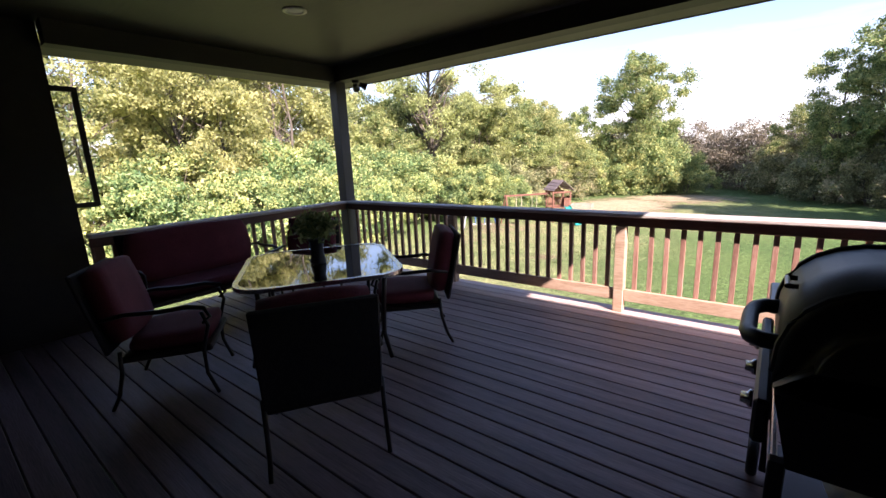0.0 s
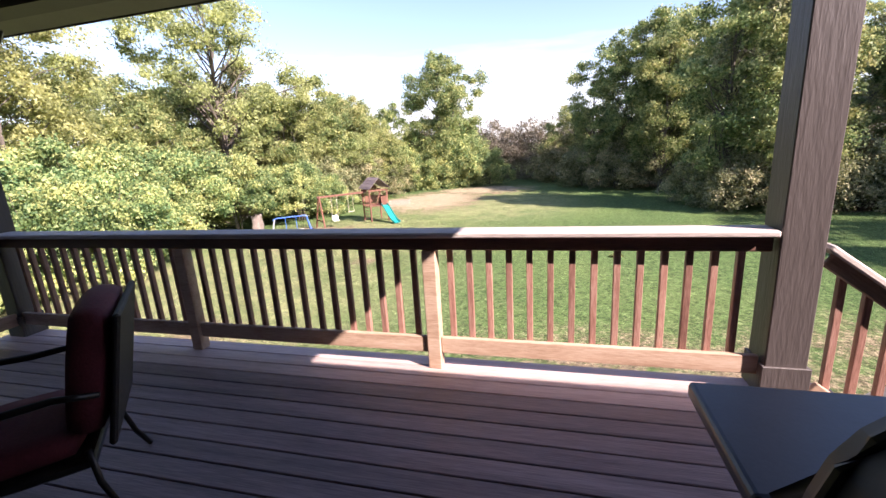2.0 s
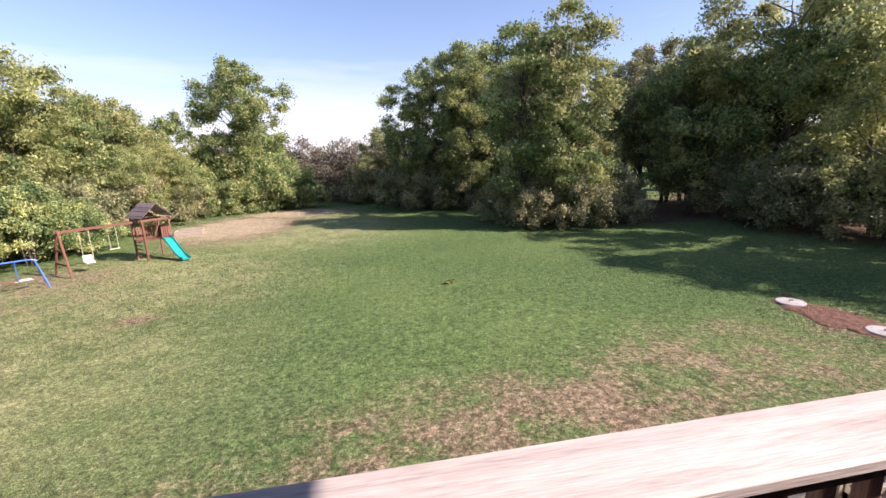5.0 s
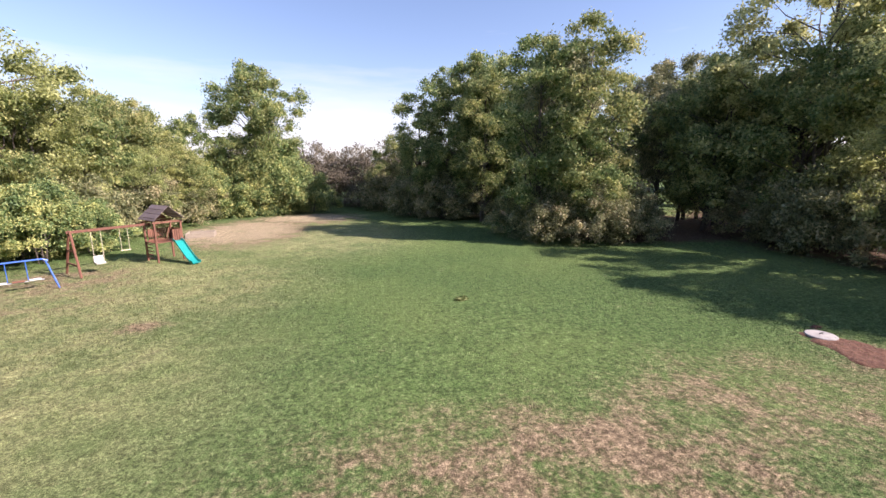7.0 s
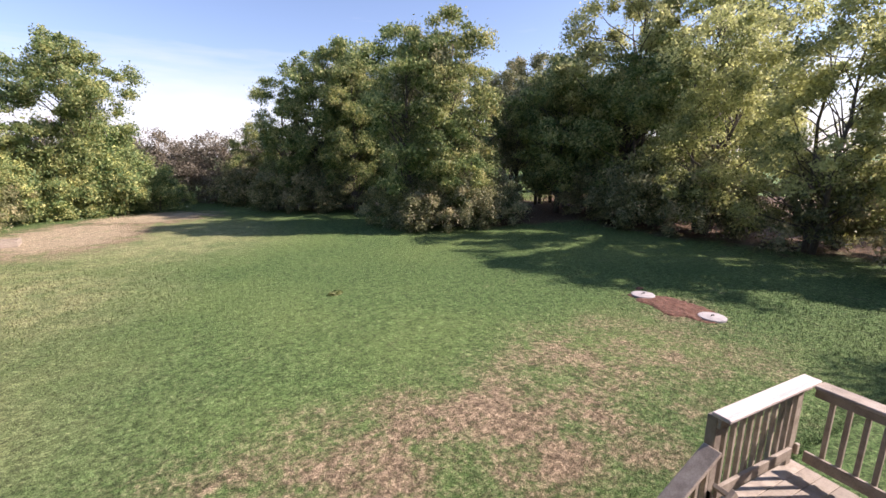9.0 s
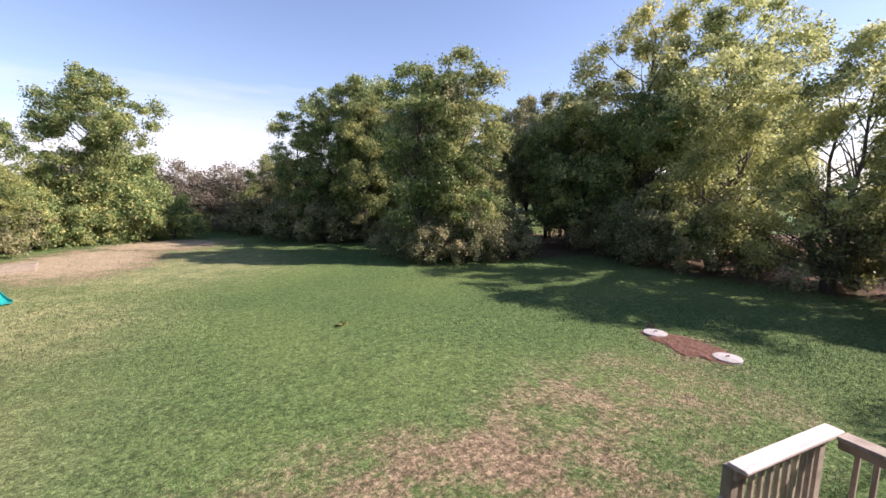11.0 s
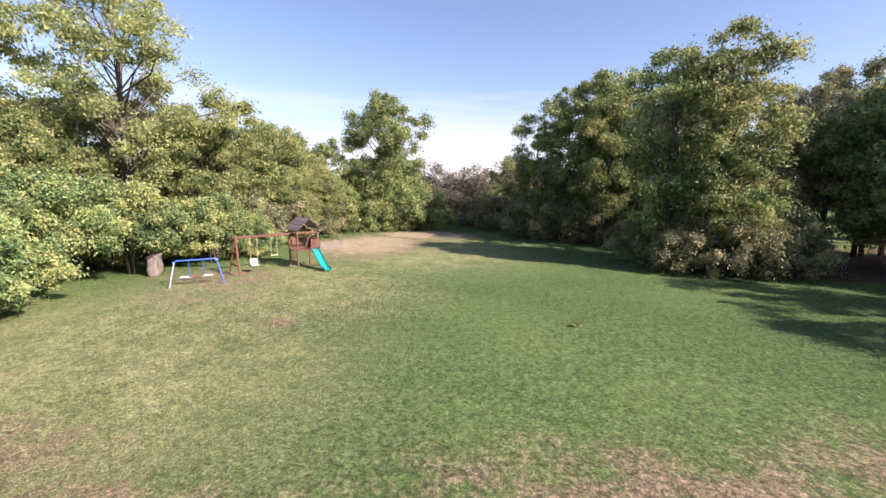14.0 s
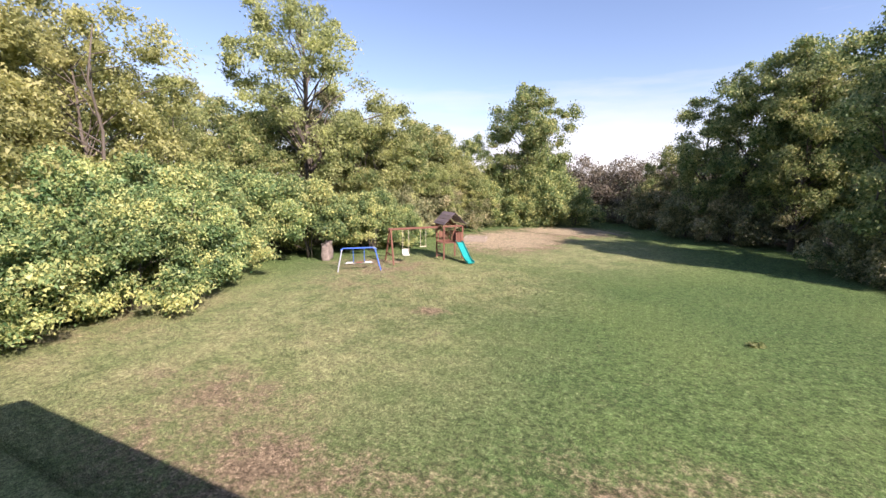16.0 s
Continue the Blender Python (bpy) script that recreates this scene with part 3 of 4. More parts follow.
run_rail("stair_railing", (5.33, 1.62, LAND_Z), (5.33, -1.0, LAND_Z), [1.4, 2.78], bal_mat=GREYWOOD, cap_mat=GREYWOOD, long_mat=GREYWOOD, top=0.955, cap_y=(-0.075, 0.1))
run_rail("stair_railing", (3.95, 1.70, LAND_Z - 0.29), (2.1, 1.70, LAND_Z - 0.29 - 0.64 * 1.85), [0.5, 1.75], slope=-0.64, bal_mat=GREYWOOD, cap_mat=GREYWOOD,
         long_mat=GREYWOOD, grab=False, top=0.97, base=0.0, cap_y=(-0.09, 0.07))
gr = thing("grab_rail", "weathered wooden hand rail beside the stair railing", "hand rail", Matrix.Translation((3.93, 1.50, LAND_Z + 0.42)) @ Matrix.Rotation(math.pi, 4, "Z") @ Matrix.Rotation(math.atan(0.64), 4, "Y"))
box_part("rail", (0, -0.02, -0.09, 2.1, 0.02, 0.0), GREYWOOD, gr, 0.005)
for q in (0.05, 1.0, 2.0):
    box_part("bracket", (q - 0.02, -0.15, -0.08, q + 0.02, -0.021, -0.03), GREYWOOD, gr, 0.003)

# deck supports
bm = bmesh.new()
for x in (-4.1, -2.05, 0.0, 2.1):
    bm_box(bm, x - 0.07, -0.05, G0 - 0.1, x + 0.07, 0.09, -0.27)
bm_box(bm, -4.2, 0.1, -0.26, 2.24, 0.138, -0.034)
bm_box(bm, -4.2, -0.06, -0.264, 2.24, 0.098, -0.034)
for x in (-4.2, 2.2):
    bm_box(bm, x, -5.29, -0.26, x + 0.038, -0.062, -0.034)
tagged(new("deck_frame", mesh_from(bm, "deck_frame", GREYWOOD)), "weathered timber frame under the deck", "deck frame", kind="structure")


# ---- furniture ----
def cushion(bm, x0, y0, z0, x1, y1, z1, r, m=None):
    """A puffed cushion: a well rounded box with swollen faces."""
    tmp = bmesh.new()
    bm_box(tmp, x0, y0, z0, x1, y1, z1)
    bmesh.ops.subdivide_edges(tmp, edges=tmp.edges, cuts=5, use_grid_fill=True)
    c = Vector(((x0 + x1) / 2, (y0 + y1) / 2, (z0 + z1) / 2))
    h = Vector((x1 - x0, y1 - y0, z1 - z0)) / 2
    for v in tmp.verts:
        q = Vector([(v.co[k] - c[k]) / h[k] for k in range(3)])
        w = q.copy()
        for k in range(3):
            a, b = q[(k + 1) % 3], q[(k + 2) % 3]
            w[k] = q[k] * math.sqrt(max(0.0, 1 - 0.16 * a * a - 0.16 * b * b + 0.05 * a * a * b * b))
        v.co = c + Vector([w[k] * h[k] for k in range(3)]) + 0.006 * Vector((0, 0, noise.noise(v.co * 9)))
    if m is not None:
        bmesh.ops.transform(tmp, matrix=m, verts=tmp.verts)
    me = bpy.data.meshes.new("tmp")
    tmp.to_mesh(me)
    tmp.free()
    bm.from_mesh(me)
    bpy.data.meshes.remove(me)


def patio_chair(at, width=0.56, label="patio armchair with maroon cushions and dark curved metal frame", name="patio_chair", cat="chair", group="patio chairs"):
    """Faces +y; the origin is on the floor under the seat's middle."""
    c = thing(name, label, cat, at, group)
    w = width / 2
    bm = bmesh.new()
    cushion(bm, -w + 0.02, -0.24, 0.36, w - 0.02, 0.27, 0.46, 0.05)
    part("seat_cushion", bm, MAROON, c, smooth=True)
    bm = bmesh.new()
    cushion(bm, -w + 0.02, -0.07, 0.0, w - 0.02, 0.07, 0.54, 0.06, pose(0, -0.25, 0.43, 12, 0, 0))
    part("back_cushion", bm, MAROON, c, smooth=True)
    bm = bmesh.new()
    bm_box(bm, -w + 0.01, -0.27, 0.31, w - 0.01, 0.27, 0.355, 0.01)
    part("seat_frame", bm, DARKMETAL, c)
    bm = bmesh.new()
    bm_box(bm, -w + 0.01, -0.014, 0.0, w - 0.01, 0.014, 0.56, 0.01, pose(0, -0.335, 0.38, 12, 0, 0))
    part("backrest", bm, BLACKWEAVE, c, "black woven back panel")
    for sx in (-1, 1):
        x = sx * w
        bm = bmesh.new()
        bm_tube(bm, [(x, 0.24, 0.60), (x, 0.27, 0.5), (x, 0.22, 0.33), (x, 0.22, 0.16), (x, 0.27, 0.0)], 0.013, 8)
        part("leg", bm, DARKMETAL, c, smooth=True)
        bm = bmesh.new()
        bm_tube(bm, [(x, -0.26, 0.40), (x, -0.27, 0.25), (x, -0.31, 0.1), (x, -0.36, 0.0)], 0.013, 8)
        part("leg", bm, DARKMETAL, c, smooth=True)
        bm = bmesh.new()
        bm_tube(bm, [(x, -0.34, 0.62), (x, -0.2, 0.645), (x, 0.0, 0.635), (x, 0.16, 0.645), (x, 0.26, 0.625), (x, 0.29, 0.56), (x, 0.24, 0.52)], [0.011, 0.015, 0.017, 0.017, 0.016, 0.013, 0.01], 8)
        part("armrest", bm, DARKMETAL, c, smooth=True)
    return c


T_ROT = -34.0
chair = patio_chair(pose(-0.85, -2.78, 0, 0, 0, 57), 0.6)
copy_thing(chair, pose(-2.23, -3.03, 0, 0, 0, T_ROT))
copy_thing(chair, pose(-1.40, -1.465, 0, 0, 0, 135))
copy_thing(chair, pose(-2.84, -1.56, 0, 0, 0, 213))
bench = patio_chair(pose(-3.5, -2.25, 0, 0, 0, -90), 1.3, "maroon cushioned patio loveseat beside the railing", "loveseat", "loveseat", "")

table = thing("patio_table", "rounded glass-topped patio table with pale rim", "table", pose(-1.83, -2.04, 0, 0, 0, T_ROT))


def rounded(hx, hy, r, n=8):
    pts = []
    for cx, cy, a0 in ((hx - r, hy - r, 0), (-hx + r, hy - r, 90), (-hx + r, -hy + r, 180), (hx - r, -hy + r, 270)):
        for k in range(n + 1):
            a = radians(a0 + 90 * k / n)
            pts.append((cx + r * math.cos(a), cy + r * math.sin(a)))
    return pts


bm = bmesh.new()
bm_prism(bm, rounded(0.6, 0.57, 0.2), "z", 0.722, 0.732)
part("tabletop", bm, TABLEGLASS, table, "dark reflective glass top")
bm = bmesh.new()
o, i = rounded(0.64, 0.61, 0.23), rounded(0.601, 0.571, 0.2)
for z0, z1 in ((0.705, 0.735),):
    ro = [[bm.verts.new((u, v, z)) for u, v in o] for z in (z0, z1)]
    ri = [[bm.verts.new((u, v, z)) for u, v in i] for z in (z0, z1)]
    k = len(o)
    for q in range(k):
        e = (q + 1) % k
        bm.faces.new((ro[0][q], ro[0][e], ro[1][e], ro[1][q]))
        bm.faces.new((ri[0][q], ri[1][q], ri[1][e], ri[0][e]))
        bm.faces.new((ro[1][q], ro[1][e], ri[1][e], ri[1][q]))
        bm.faces.new((ro[0][q], ri[0][q], ri[0][e], ro[0][e]))
part("rim", bm, STEEL, table, "pale metal rim")
for sx in (-1, 1):
    for sy in (-1, 1):
        bm = bmesh.new()
        bm_tube(bm, [(sx * 0.46, sy * 0.46, 0.706), (sx * 0.44, sy * 0.44, 0.45), (sx * 0.43, sy * 0.43, 0.2), (sx * 0.47, sy * 0.47, 0.0)], 0.018, 8)
        part("leg", bm, DARKMETAL, table, smooth=True)

vase = thing("planter_vase", "tall dark vase with bushy dark plant on the table", "vase", pose(-1.82, -2.06, 0.732))
bm = bmesh.new()
bm_lathe(bm, [(0.06, 0), (0.065, 0.02), (0.05, 0.1), (0.06, 0.18), (0.075, 0.2), (0.07, 0.205)], 20)
part("vase", bm, GRILLBLACK, vase, smooth=True)


# ---- grill ----
grill = thing("gas_grill", "grey domed gas grill on a black cart", "grill", pose(1.5, -2.2, 0))
grill.scale = (1, 1, 1.06)
bm = bmesh.new()
prof = []
for k in range(15):
    a = radians(180 - 180 * k / 14)
    prof.append((0.0 + 0.335 * math.copysign(abs(math.cos(a)) ** 0.8, math.cos(a)), 0.80 + 0.285 * math.sin(a) ** 0.8))
bm_prism(bm, prof + [(0.335, 0.78), (-0.335, 0.78)], "y", -0.43, 0.43)
bmesh.ops.bevel(bm, geom=[e for e in bm.edges if abs(e.verts[0].co.y - e.verts[1].co.y) < 1e-4], offset=0.085, segments=5, affect="EDGES")
part("lid", bm, GRILLLID, grill, "grey enamelled dome lid", smooth=True)
for y in (-0.31, 0.31):
    bm = bmesh.new()
    bm_tube(bm, [(u * 1.002, y, 0.80 + (v - 0.80) * 1.004) for u, v in prof], 0.012, 8)
    part("lid_seam", bm, GRILLBLACK, grill)
bm = bmesh.new()
bm_tube(bm, [(-0.31, 0.20, 0.85), (-0.37, 0.195, 0.85), (-0.405, 0.16, 0.845), (-0.415, 0.1, 0.84), (-0.415, -0.1, 0.84), (-0.405, -0.16, 0.845), (-0.37, -0.195, 0.85), (-0.31, -0.20, 0.85)], 0.027, 10)
part("lid_handle", bm, GRILLBLACK, grill, smooth=True)
bm = bmesh.new()
bm_tube(bm, [(-0.29, 0.06, 1.0), (-0.32, 0.06, 1.0), (-0.32, -0.06, 1.0), (-0.29, -0.06, 1.0)], 0.009, 8)
part("thermometer_bar", bm, DARKMETAL, grill)
bm = bmesh.new()
bm_prism(bm, [(-0.33, 0.778), (0.33, 0.778), (0.3, 0.56), (-0.28, 0.56)], "y", -0.42, 0.42)
part("firebox", bm, GRILLBLACK, grill)
bm = bmesh.new()
bm_box(bm, -0.375, -0.40, 0.60, -0.334, 0.40, 0.74, 0.01, pose(0, 0, 0))
part("control_panel", bm, GRILLBLACK, grill)
for y in (-0.26, 0.0, 0.26):
    bm = bmesh.new()
    bm_lathe(bm, [(0.028, 0), (0.028, 0.012), (0.02, 0.016), (0.018, 0.035)], 16)
    part("knob", bm, STEEL, grill, "silver burner knob", smooth=True, at=pose(-0.376, y, 0.67, 0, -90, 0))
bm = bmesh.new()
bm_box(bm, -0.36, 0.425, 0.745, 0.28, 0.83, 0.79, 0.014)
part("side_shelf", bm, PLASTIC, grill, "dark blue-grey side shelf")
for y in (0.5, 0.72):
    bm = bmesh.new()
    bm_tube(bm, [(-0.25, y, 0.745), (-0.25, 0.44, 0.55 if y < 0.6 else 0.48)], 0.016, 8)
    part("shelf_bracket", bm, GRILLBLACK, grill)
for sx, sy in ((-0.3, -0.38), (-0.3, 0.38), (0.28, -0.38), (0.28, 0.38)):
    bm = bmesh.new()
    bm_box(bm, sx - 0.022, sy - 0.022, 0.03, sx + 0.022, sy + 0.022, 0.56, 0.004)
    part("leg", bm, GRILLBLACK, grill)
    wheel = bmesh.new()
    bm_lathe(wheel, [(0.03, -0.02), (0.075, -0.022), (0.085, -0.012), (0.085, 0.012), (0.075, 0.022), (0.03, 0.02)], 20)
    part("wheel", wheel, GRILLBLACK, grill, smooth=True, at=pose(sx - 0.05, sy, 0.085, 0, 90, 0))
bm = bmesh.new()
bm_box(bm, -0.3, -0.4, 0.14, 0.3, 0.4, 0.17, 0.006)
part("bottom_shelf", bm, GRILLBLACK, grill)
bm = bmesh.new()
bm_lathe(bm, [(0.05, 0), (0.13, 0.02), (0.15, 0.06), (0.15, 0.22), (0.13, 0.27), (0.05, 0.3), (0.04, 0.33), (0.06, 0.34), (0.06, 0.38)], 22)
part("gas_bottle", bm, WHITEPL, grill, "pale gas bottle on the bottom shelf", smooth=True, at=pose(0.02, 0.1, 0.171))
bm = bmesh.new()
for z in (0.46, 0.3):
    bm_tube(bm, [(-0.3, -0.38, z), (-0.3, 0.38, z)], 0.01, 6)
part("towel_bar", bm, STEEL, grill)


# ---- trees and shrubs ----
def leaf_mesh(name, centres, radii, per, leaf, mat, seed, flat=0.7):
    """Many small pointed leaves in loose, drooping clumps round the centres."""
    g = np.random.default_rng(seed)
    per = int(per * 2.4)
    leaf = leaf * 0.72
    c = np.repeat(np.asarray(centres, float), per, axis=0)
    r = np.repeat(np.asarray(radii, float), per)[:, None]
    k = len(c)
    off = g.normal(size=(k, 3)) * r * 0.54
    off[:, 2] = off[:, 2] * flat - 0.22 * np.hypot(off[:, 0], off[:, 1])
    pos = c + off
    nrm = g.normal(size=(k, 3)) * 0.95 + off / (r + 1e-6) * 0.6 + np.array((0, 0, 0.45))
    nrm /= np.linalg.norm(nrm, axis=1, keepdims=True)
    u = np.cross(nrm, g.normal(size=(k, 3)))
    u /= np.linalg.norm(u, axis=1, keepdims=True) + 1e-9
    v = np.cross(nrm, u)
    size = leaf * (0.55 + 0.9 * g.random((k, 1)))
    wide = size * (0.24 + 0.16 * g.random((k, 1)))
    verts = np.stack((pos - u * size * 0.35 - v * wide, pos - u * size * 0.35 + v * wide, pos + u * size * 0.65 - nrm * size * 0.15), axis=1).reshape(-1, 3)
    me = bpy.data.meshes.new(name)
    me.vertices.add(3 * k)
    me.vertices.foreach_set("co", verts.ravel())
    me.loops.add(3 * k)
    me.loops.foreach_set("vertex_index", np.arange(3 * k, dtype=np.int32))
    me.polygons.add(k)
    me.polygons.foreach_set("loop_start", np.arange(0, 3 * k, 3, dtype=np.int32))
    me.update(calc_edges=True)
    me.materials.append(mat)
    return me


def crown_points(g, h, r, base, n, cl, kind):
    """Clump centres on the shells of many leafy lobes; kind sets how the crown's width runs with height."""
    pts, rad = [], []
    lobes = {"tall": 17, "round": 16, "dome": 13}[kind]
    turn = g.random() * 6.283
    for i in range(lobes):
        t = (i + 0.2 + 0.6 * g.random()) / lobes
        if kind == "tall":
            w = math.sqrt(max(0.08, 1 - 0.85 * (1.9 * t - 0.85) ** 2))
        elif kind == "round":
            w = math.sqrt(max(0.08, 1 - 0.9 * (1.8 * t - 0.75) ** 2))
        else:
            w = math.sqrt(max(0.08, 1 - t ** 2.0))
        a = turn + i * 2.4 + g.normal() * 0.35
        q = r * w * (0.45 + 0.38 * g.random())
        size = r * (0.26 + 0.22 * g.random()) * (1.12 if kind == "dome" else 1.0)
        top = h - size * 0.62
        c = Vector((q * math.cos(a), q * math.sin(a), base + size * 0.35 + (top - base - size * 0.35) * t))
        for j in range(max(3, n // lobes)):
            d = Vector((g.normal(), g.normal(), g.normal() + 0.3)).normalized()
            d *= size * (0.5 + 0.5 * g.random() ** 0.5)
            d.z *= 0.78
            pts.append(tuple(c + d))
            rad.append(cl * (0.4 + 0.55 * g.random()))
    return pts, rad


def tree_model(name, seed, h, r, base, n, per, leaf, cl, kind, mat, label, cat="tree", trunk_r=0.2, stems=1, limbs=22, fork=0.35):
    """A tree or shrub with tapered stems, limbs reaching into the crown, and a leafy crown; stands at the origin."""
    g = np.random.default_rng(seed)
    t = thing(name, label, cat, group="trees and shrubs")
    pts, rad = crown_points(g, h, r, base, n, cl, kind)
    bm = bmesh.new()
    tops = []
    for s in range(stems):
        a = g.random() * 6.28
        lean = (0.10 if stems == 1 else 0.28) * r
        foot = (0.25 * (stems > 1) * math.cos(a), 0.25 * (stems > 1) * math.sin(a), -0.25)
        line = [Vector(foot)]
        for q in range(1, 6):
            f = q / 5
            line.append(Vector((foot[0] + lean * f * math.cos(a) + g.normal() * 0.05 * r * f, foot[1] + lean * f * math.sin(a) + g.normal() * 0.05 * r * f, h * 0.86 * f)))
        tr = trunk_r / math.sqrt(stems)
        bm_tube(bm, line, [tr * (1.25 if q == 0 else 1 - 0.165 * q) for q in range(6)], 8)
        tops.append((line, tr))
    order = g.permutation(len(pts))[:limbs]
    for k in order:
        p = Vector(pts[k])
        line, tr = tops[int(g.integers(stems))]
        f = min(0.9, max(0.12, (p.z / (h * 0.86)) - fork * (0.4 + 0.5 * g.random())))
        x = f * 5
        q = int(x)
        a = line[q].lerp(line[min(5, q + 1)], x - q)
        mid = a.lerp(p, 0.5) + Vector((g.normal(), g.normal(), g.normal() + 0.6)) * 0.08 * (p - a).length
        rr = tr * (1 - 0.8 * f) * 0.5
        bm_tube(bm, [a, a.lerp(mid, 0.55), mid, mid.lerp(p, 0.6), p], [rr, rr * 0.8, rr * 0.6, rr * 0.4, rr * 0.15], 5, False)
    part("trunk", bm, BARK, t, smooth=True)
    crown = new("crown", leaf_mesh("crown", pts, rad, per, leaf, mat, seed + 50))
    crown.parent = t
    return t


def plant(model, x, y, s=1.0, rot=0.0, sz=None):
    """A copy of a model, set on the lawn."""
    ob = copy_thing(model, pose(x, y, G0, 0, 0, rot))
    ob.scale = (s, s, s if sz is None else sz)
    return ob


def settle(model, x, y, s=1.0, rot=0.0, sz=None):
    """Sets the model itself."""
    model.matrix_basis = pose(x, y, G0, 0, 0, rot)
    model.scale = (s, s, s if sz is None else sz)


GREEN = "green leafy tree at the edge of the lawn"
YELL = "tree turning yellow-green at the edge of the lawn"
SHRUB = "dense leafy shrub with yellowing leaves at the lawn's edge"
tall_green = tree_model("tree", 11, 18, 4.6, 2.5, 190, 66, 0.30, 1.0, "tall", LEAF_A, GREEN, trunk_r=0.26, limbs=40)
tall_airy = tree_model("tree", 12, 19, 4.8, 6.0, 110, 110, 0.30, 1.15, "tall", LEAF_D, "tall thin-crowned tree with bare limbs showing", trunk_r=0.24, limbs=46)
round_green = tree_model("tree", 13, 14.2, 5.2, 1.2, 190, 85, 0.31, 1.08, "round", LEAF_A, GREEN, trunk_r=0.25, stems=2, limbs=34)
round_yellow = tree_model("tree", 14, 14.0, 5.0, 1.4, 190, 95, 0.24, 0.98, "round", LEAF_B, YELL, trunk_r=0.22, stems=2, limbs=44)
bush_near = tree_model("shrub", 15, 4.6, 3.0, 0.15, 150, 130, 0.17, 0.62, "dome", LEAF_C, SHRUB, "shrub", trunk_r=0.08, stems=4, limbs=24)
bush_arch = tree_model("shrub", 25, 5.4, 2.9, 1.35, 150, 130, 0.19, 0.66, "dome", LEAF_C, "leafy shrub arching over bare shaded ground", "shrub", trunk_r=0.1, stems=5, limbs=26)
bush_dull = tree_model("shrub", 16, 5.2, 3.2, 0.2, 110, 95, 0.24, 0.8, "dome", LEAF_D, "dull green thicket shrub under the trees", "shrub", trunk_r=0.08, stems=4, limbs=30)
lone_tall = tree_model("tree", 17, 25.5, 8.2, 8.0, 150, 140, 0.45, 1.7, "round", LEAF_A, "tall lone green tree rising above the others", trunk_r=0.4, limbs=30)
dry_bush = tree_model("shrub", 18, 6.5, 4.4, 0.2, 120, 80, 0.22, 1.2, "dome", LEAF_E, "distant dry brownish brush", "shrub", trunk_r=0.1, stems=4, limbs=30)
wide_bush = tree_model("shrub", 19, 9.0, 6.0, 0.2, 120, 150, 0.32, 1.45, "dome", LEAF_C, "broad leafy shrub mass at the far lawn's edge", "shrub", trunk_r=0.14, stems=4, limbs=20)
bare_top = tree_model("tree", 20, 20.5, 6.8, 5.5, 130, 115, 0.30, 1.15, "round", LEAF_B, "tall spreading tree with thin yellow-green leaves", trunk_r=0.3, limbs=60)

# left side of the yard, near to far
settle(bush_near, -15.8, 8.1, 0.89, 10)
for x, y, s, a in ((-16.1, 4.8, 0.9, 80), (-17.4, 1.9, 0.93, 200), (-17.1, 10.7, 0.93, 150), (-17.9, 13.4, 0.8, 300), (-20.2, 7.9, 1.21, 45), (-20.2, 11.4, 1.2, 250),
                   (-20.9, 18.6, 0.95, 20), (-16.8, 22.9, 0.7, 220), (-14.9, 24.8, 0.61, 320), (-19.8, 3.7, 1.15, 130)):
    plant(bush_near, x, y, s, a)
settle(bush_arch, -17.4, 18.7, 0.85, 0)
for x, y, s, a in ((-19.0, 16.4, 0.9, 100), (-15.4, 22.0, 0.7, 200), (-21.0, 14.6, 1.0, 290)):
    plant(bush_arch, x, y, s, a)
settle(round_yellow, -23.6, 11.4, 0.92, 0)
for x, y, s, a in ((-21.8, 5.7, 0.88, 70), (-22.8, 0.4, 0.88, 140), (-25.3, 15.3, 0.75, 220), (-25.4, 6.9, 0.81, 300), (-20.1, -4.1, 0.78, 30), (-30.3, 12.4, 0.92, 100), (-26.2, -2.3, 0.85, 10)):
    plant(round_yellow, x, y, s, a)
settle(tall_airy, -24.5, 27.5, 0.62, 0)
plant(bare_top, -22.6, 24.4, 0.86, 200)
plant(bare_top, -26.0, 7.5, 0.76, 80)
plant(round_yellow, -18.8, 28.0, 0.75, 290)
settle(round_green, -27.1, 21.9, 0.71, 40)
for x, y, s, a in ((-19.4, 26.2, 0.6, 130), (-23.4, 19.6, 0.58, 290), (-22.2, 29.3, 0.67, 10), (-18.0, 30.0, 0.65, 200), (-18.3, 33.1, 0.66, 90), (-18.4, 36.5, 0.66, 160), (-24.1, 32.7, 0.76, 300),
                   (-14.7, 36.0, 0.43, 33), (-15.1, 39.5, 0.62, 240), (-20.3, 39.1, 0.7, 70), (-28.0, 26.4, 0.77, 155)):
    plant(round_green, x, y, s, a)
settle(bush_dull, -20.3, 22.3, 0.75, 0)
for x, y, s, a in ((-16.6, 26.3, 0.7, 60), (-16.7, 28.4, 0.75, 140), (-15.4, 31.1, 0.75, 220), (-15.4, 33.6, 0.75, 10), (-14.5, 37.9, 0.69, 90)):
    plant(bush_dull, x, y, s, a)
plant(round_yellow, -15.3, 32.2, 0.43, 25)
plant(round_yellow, -15.6, 35.1, 0.51, 125)
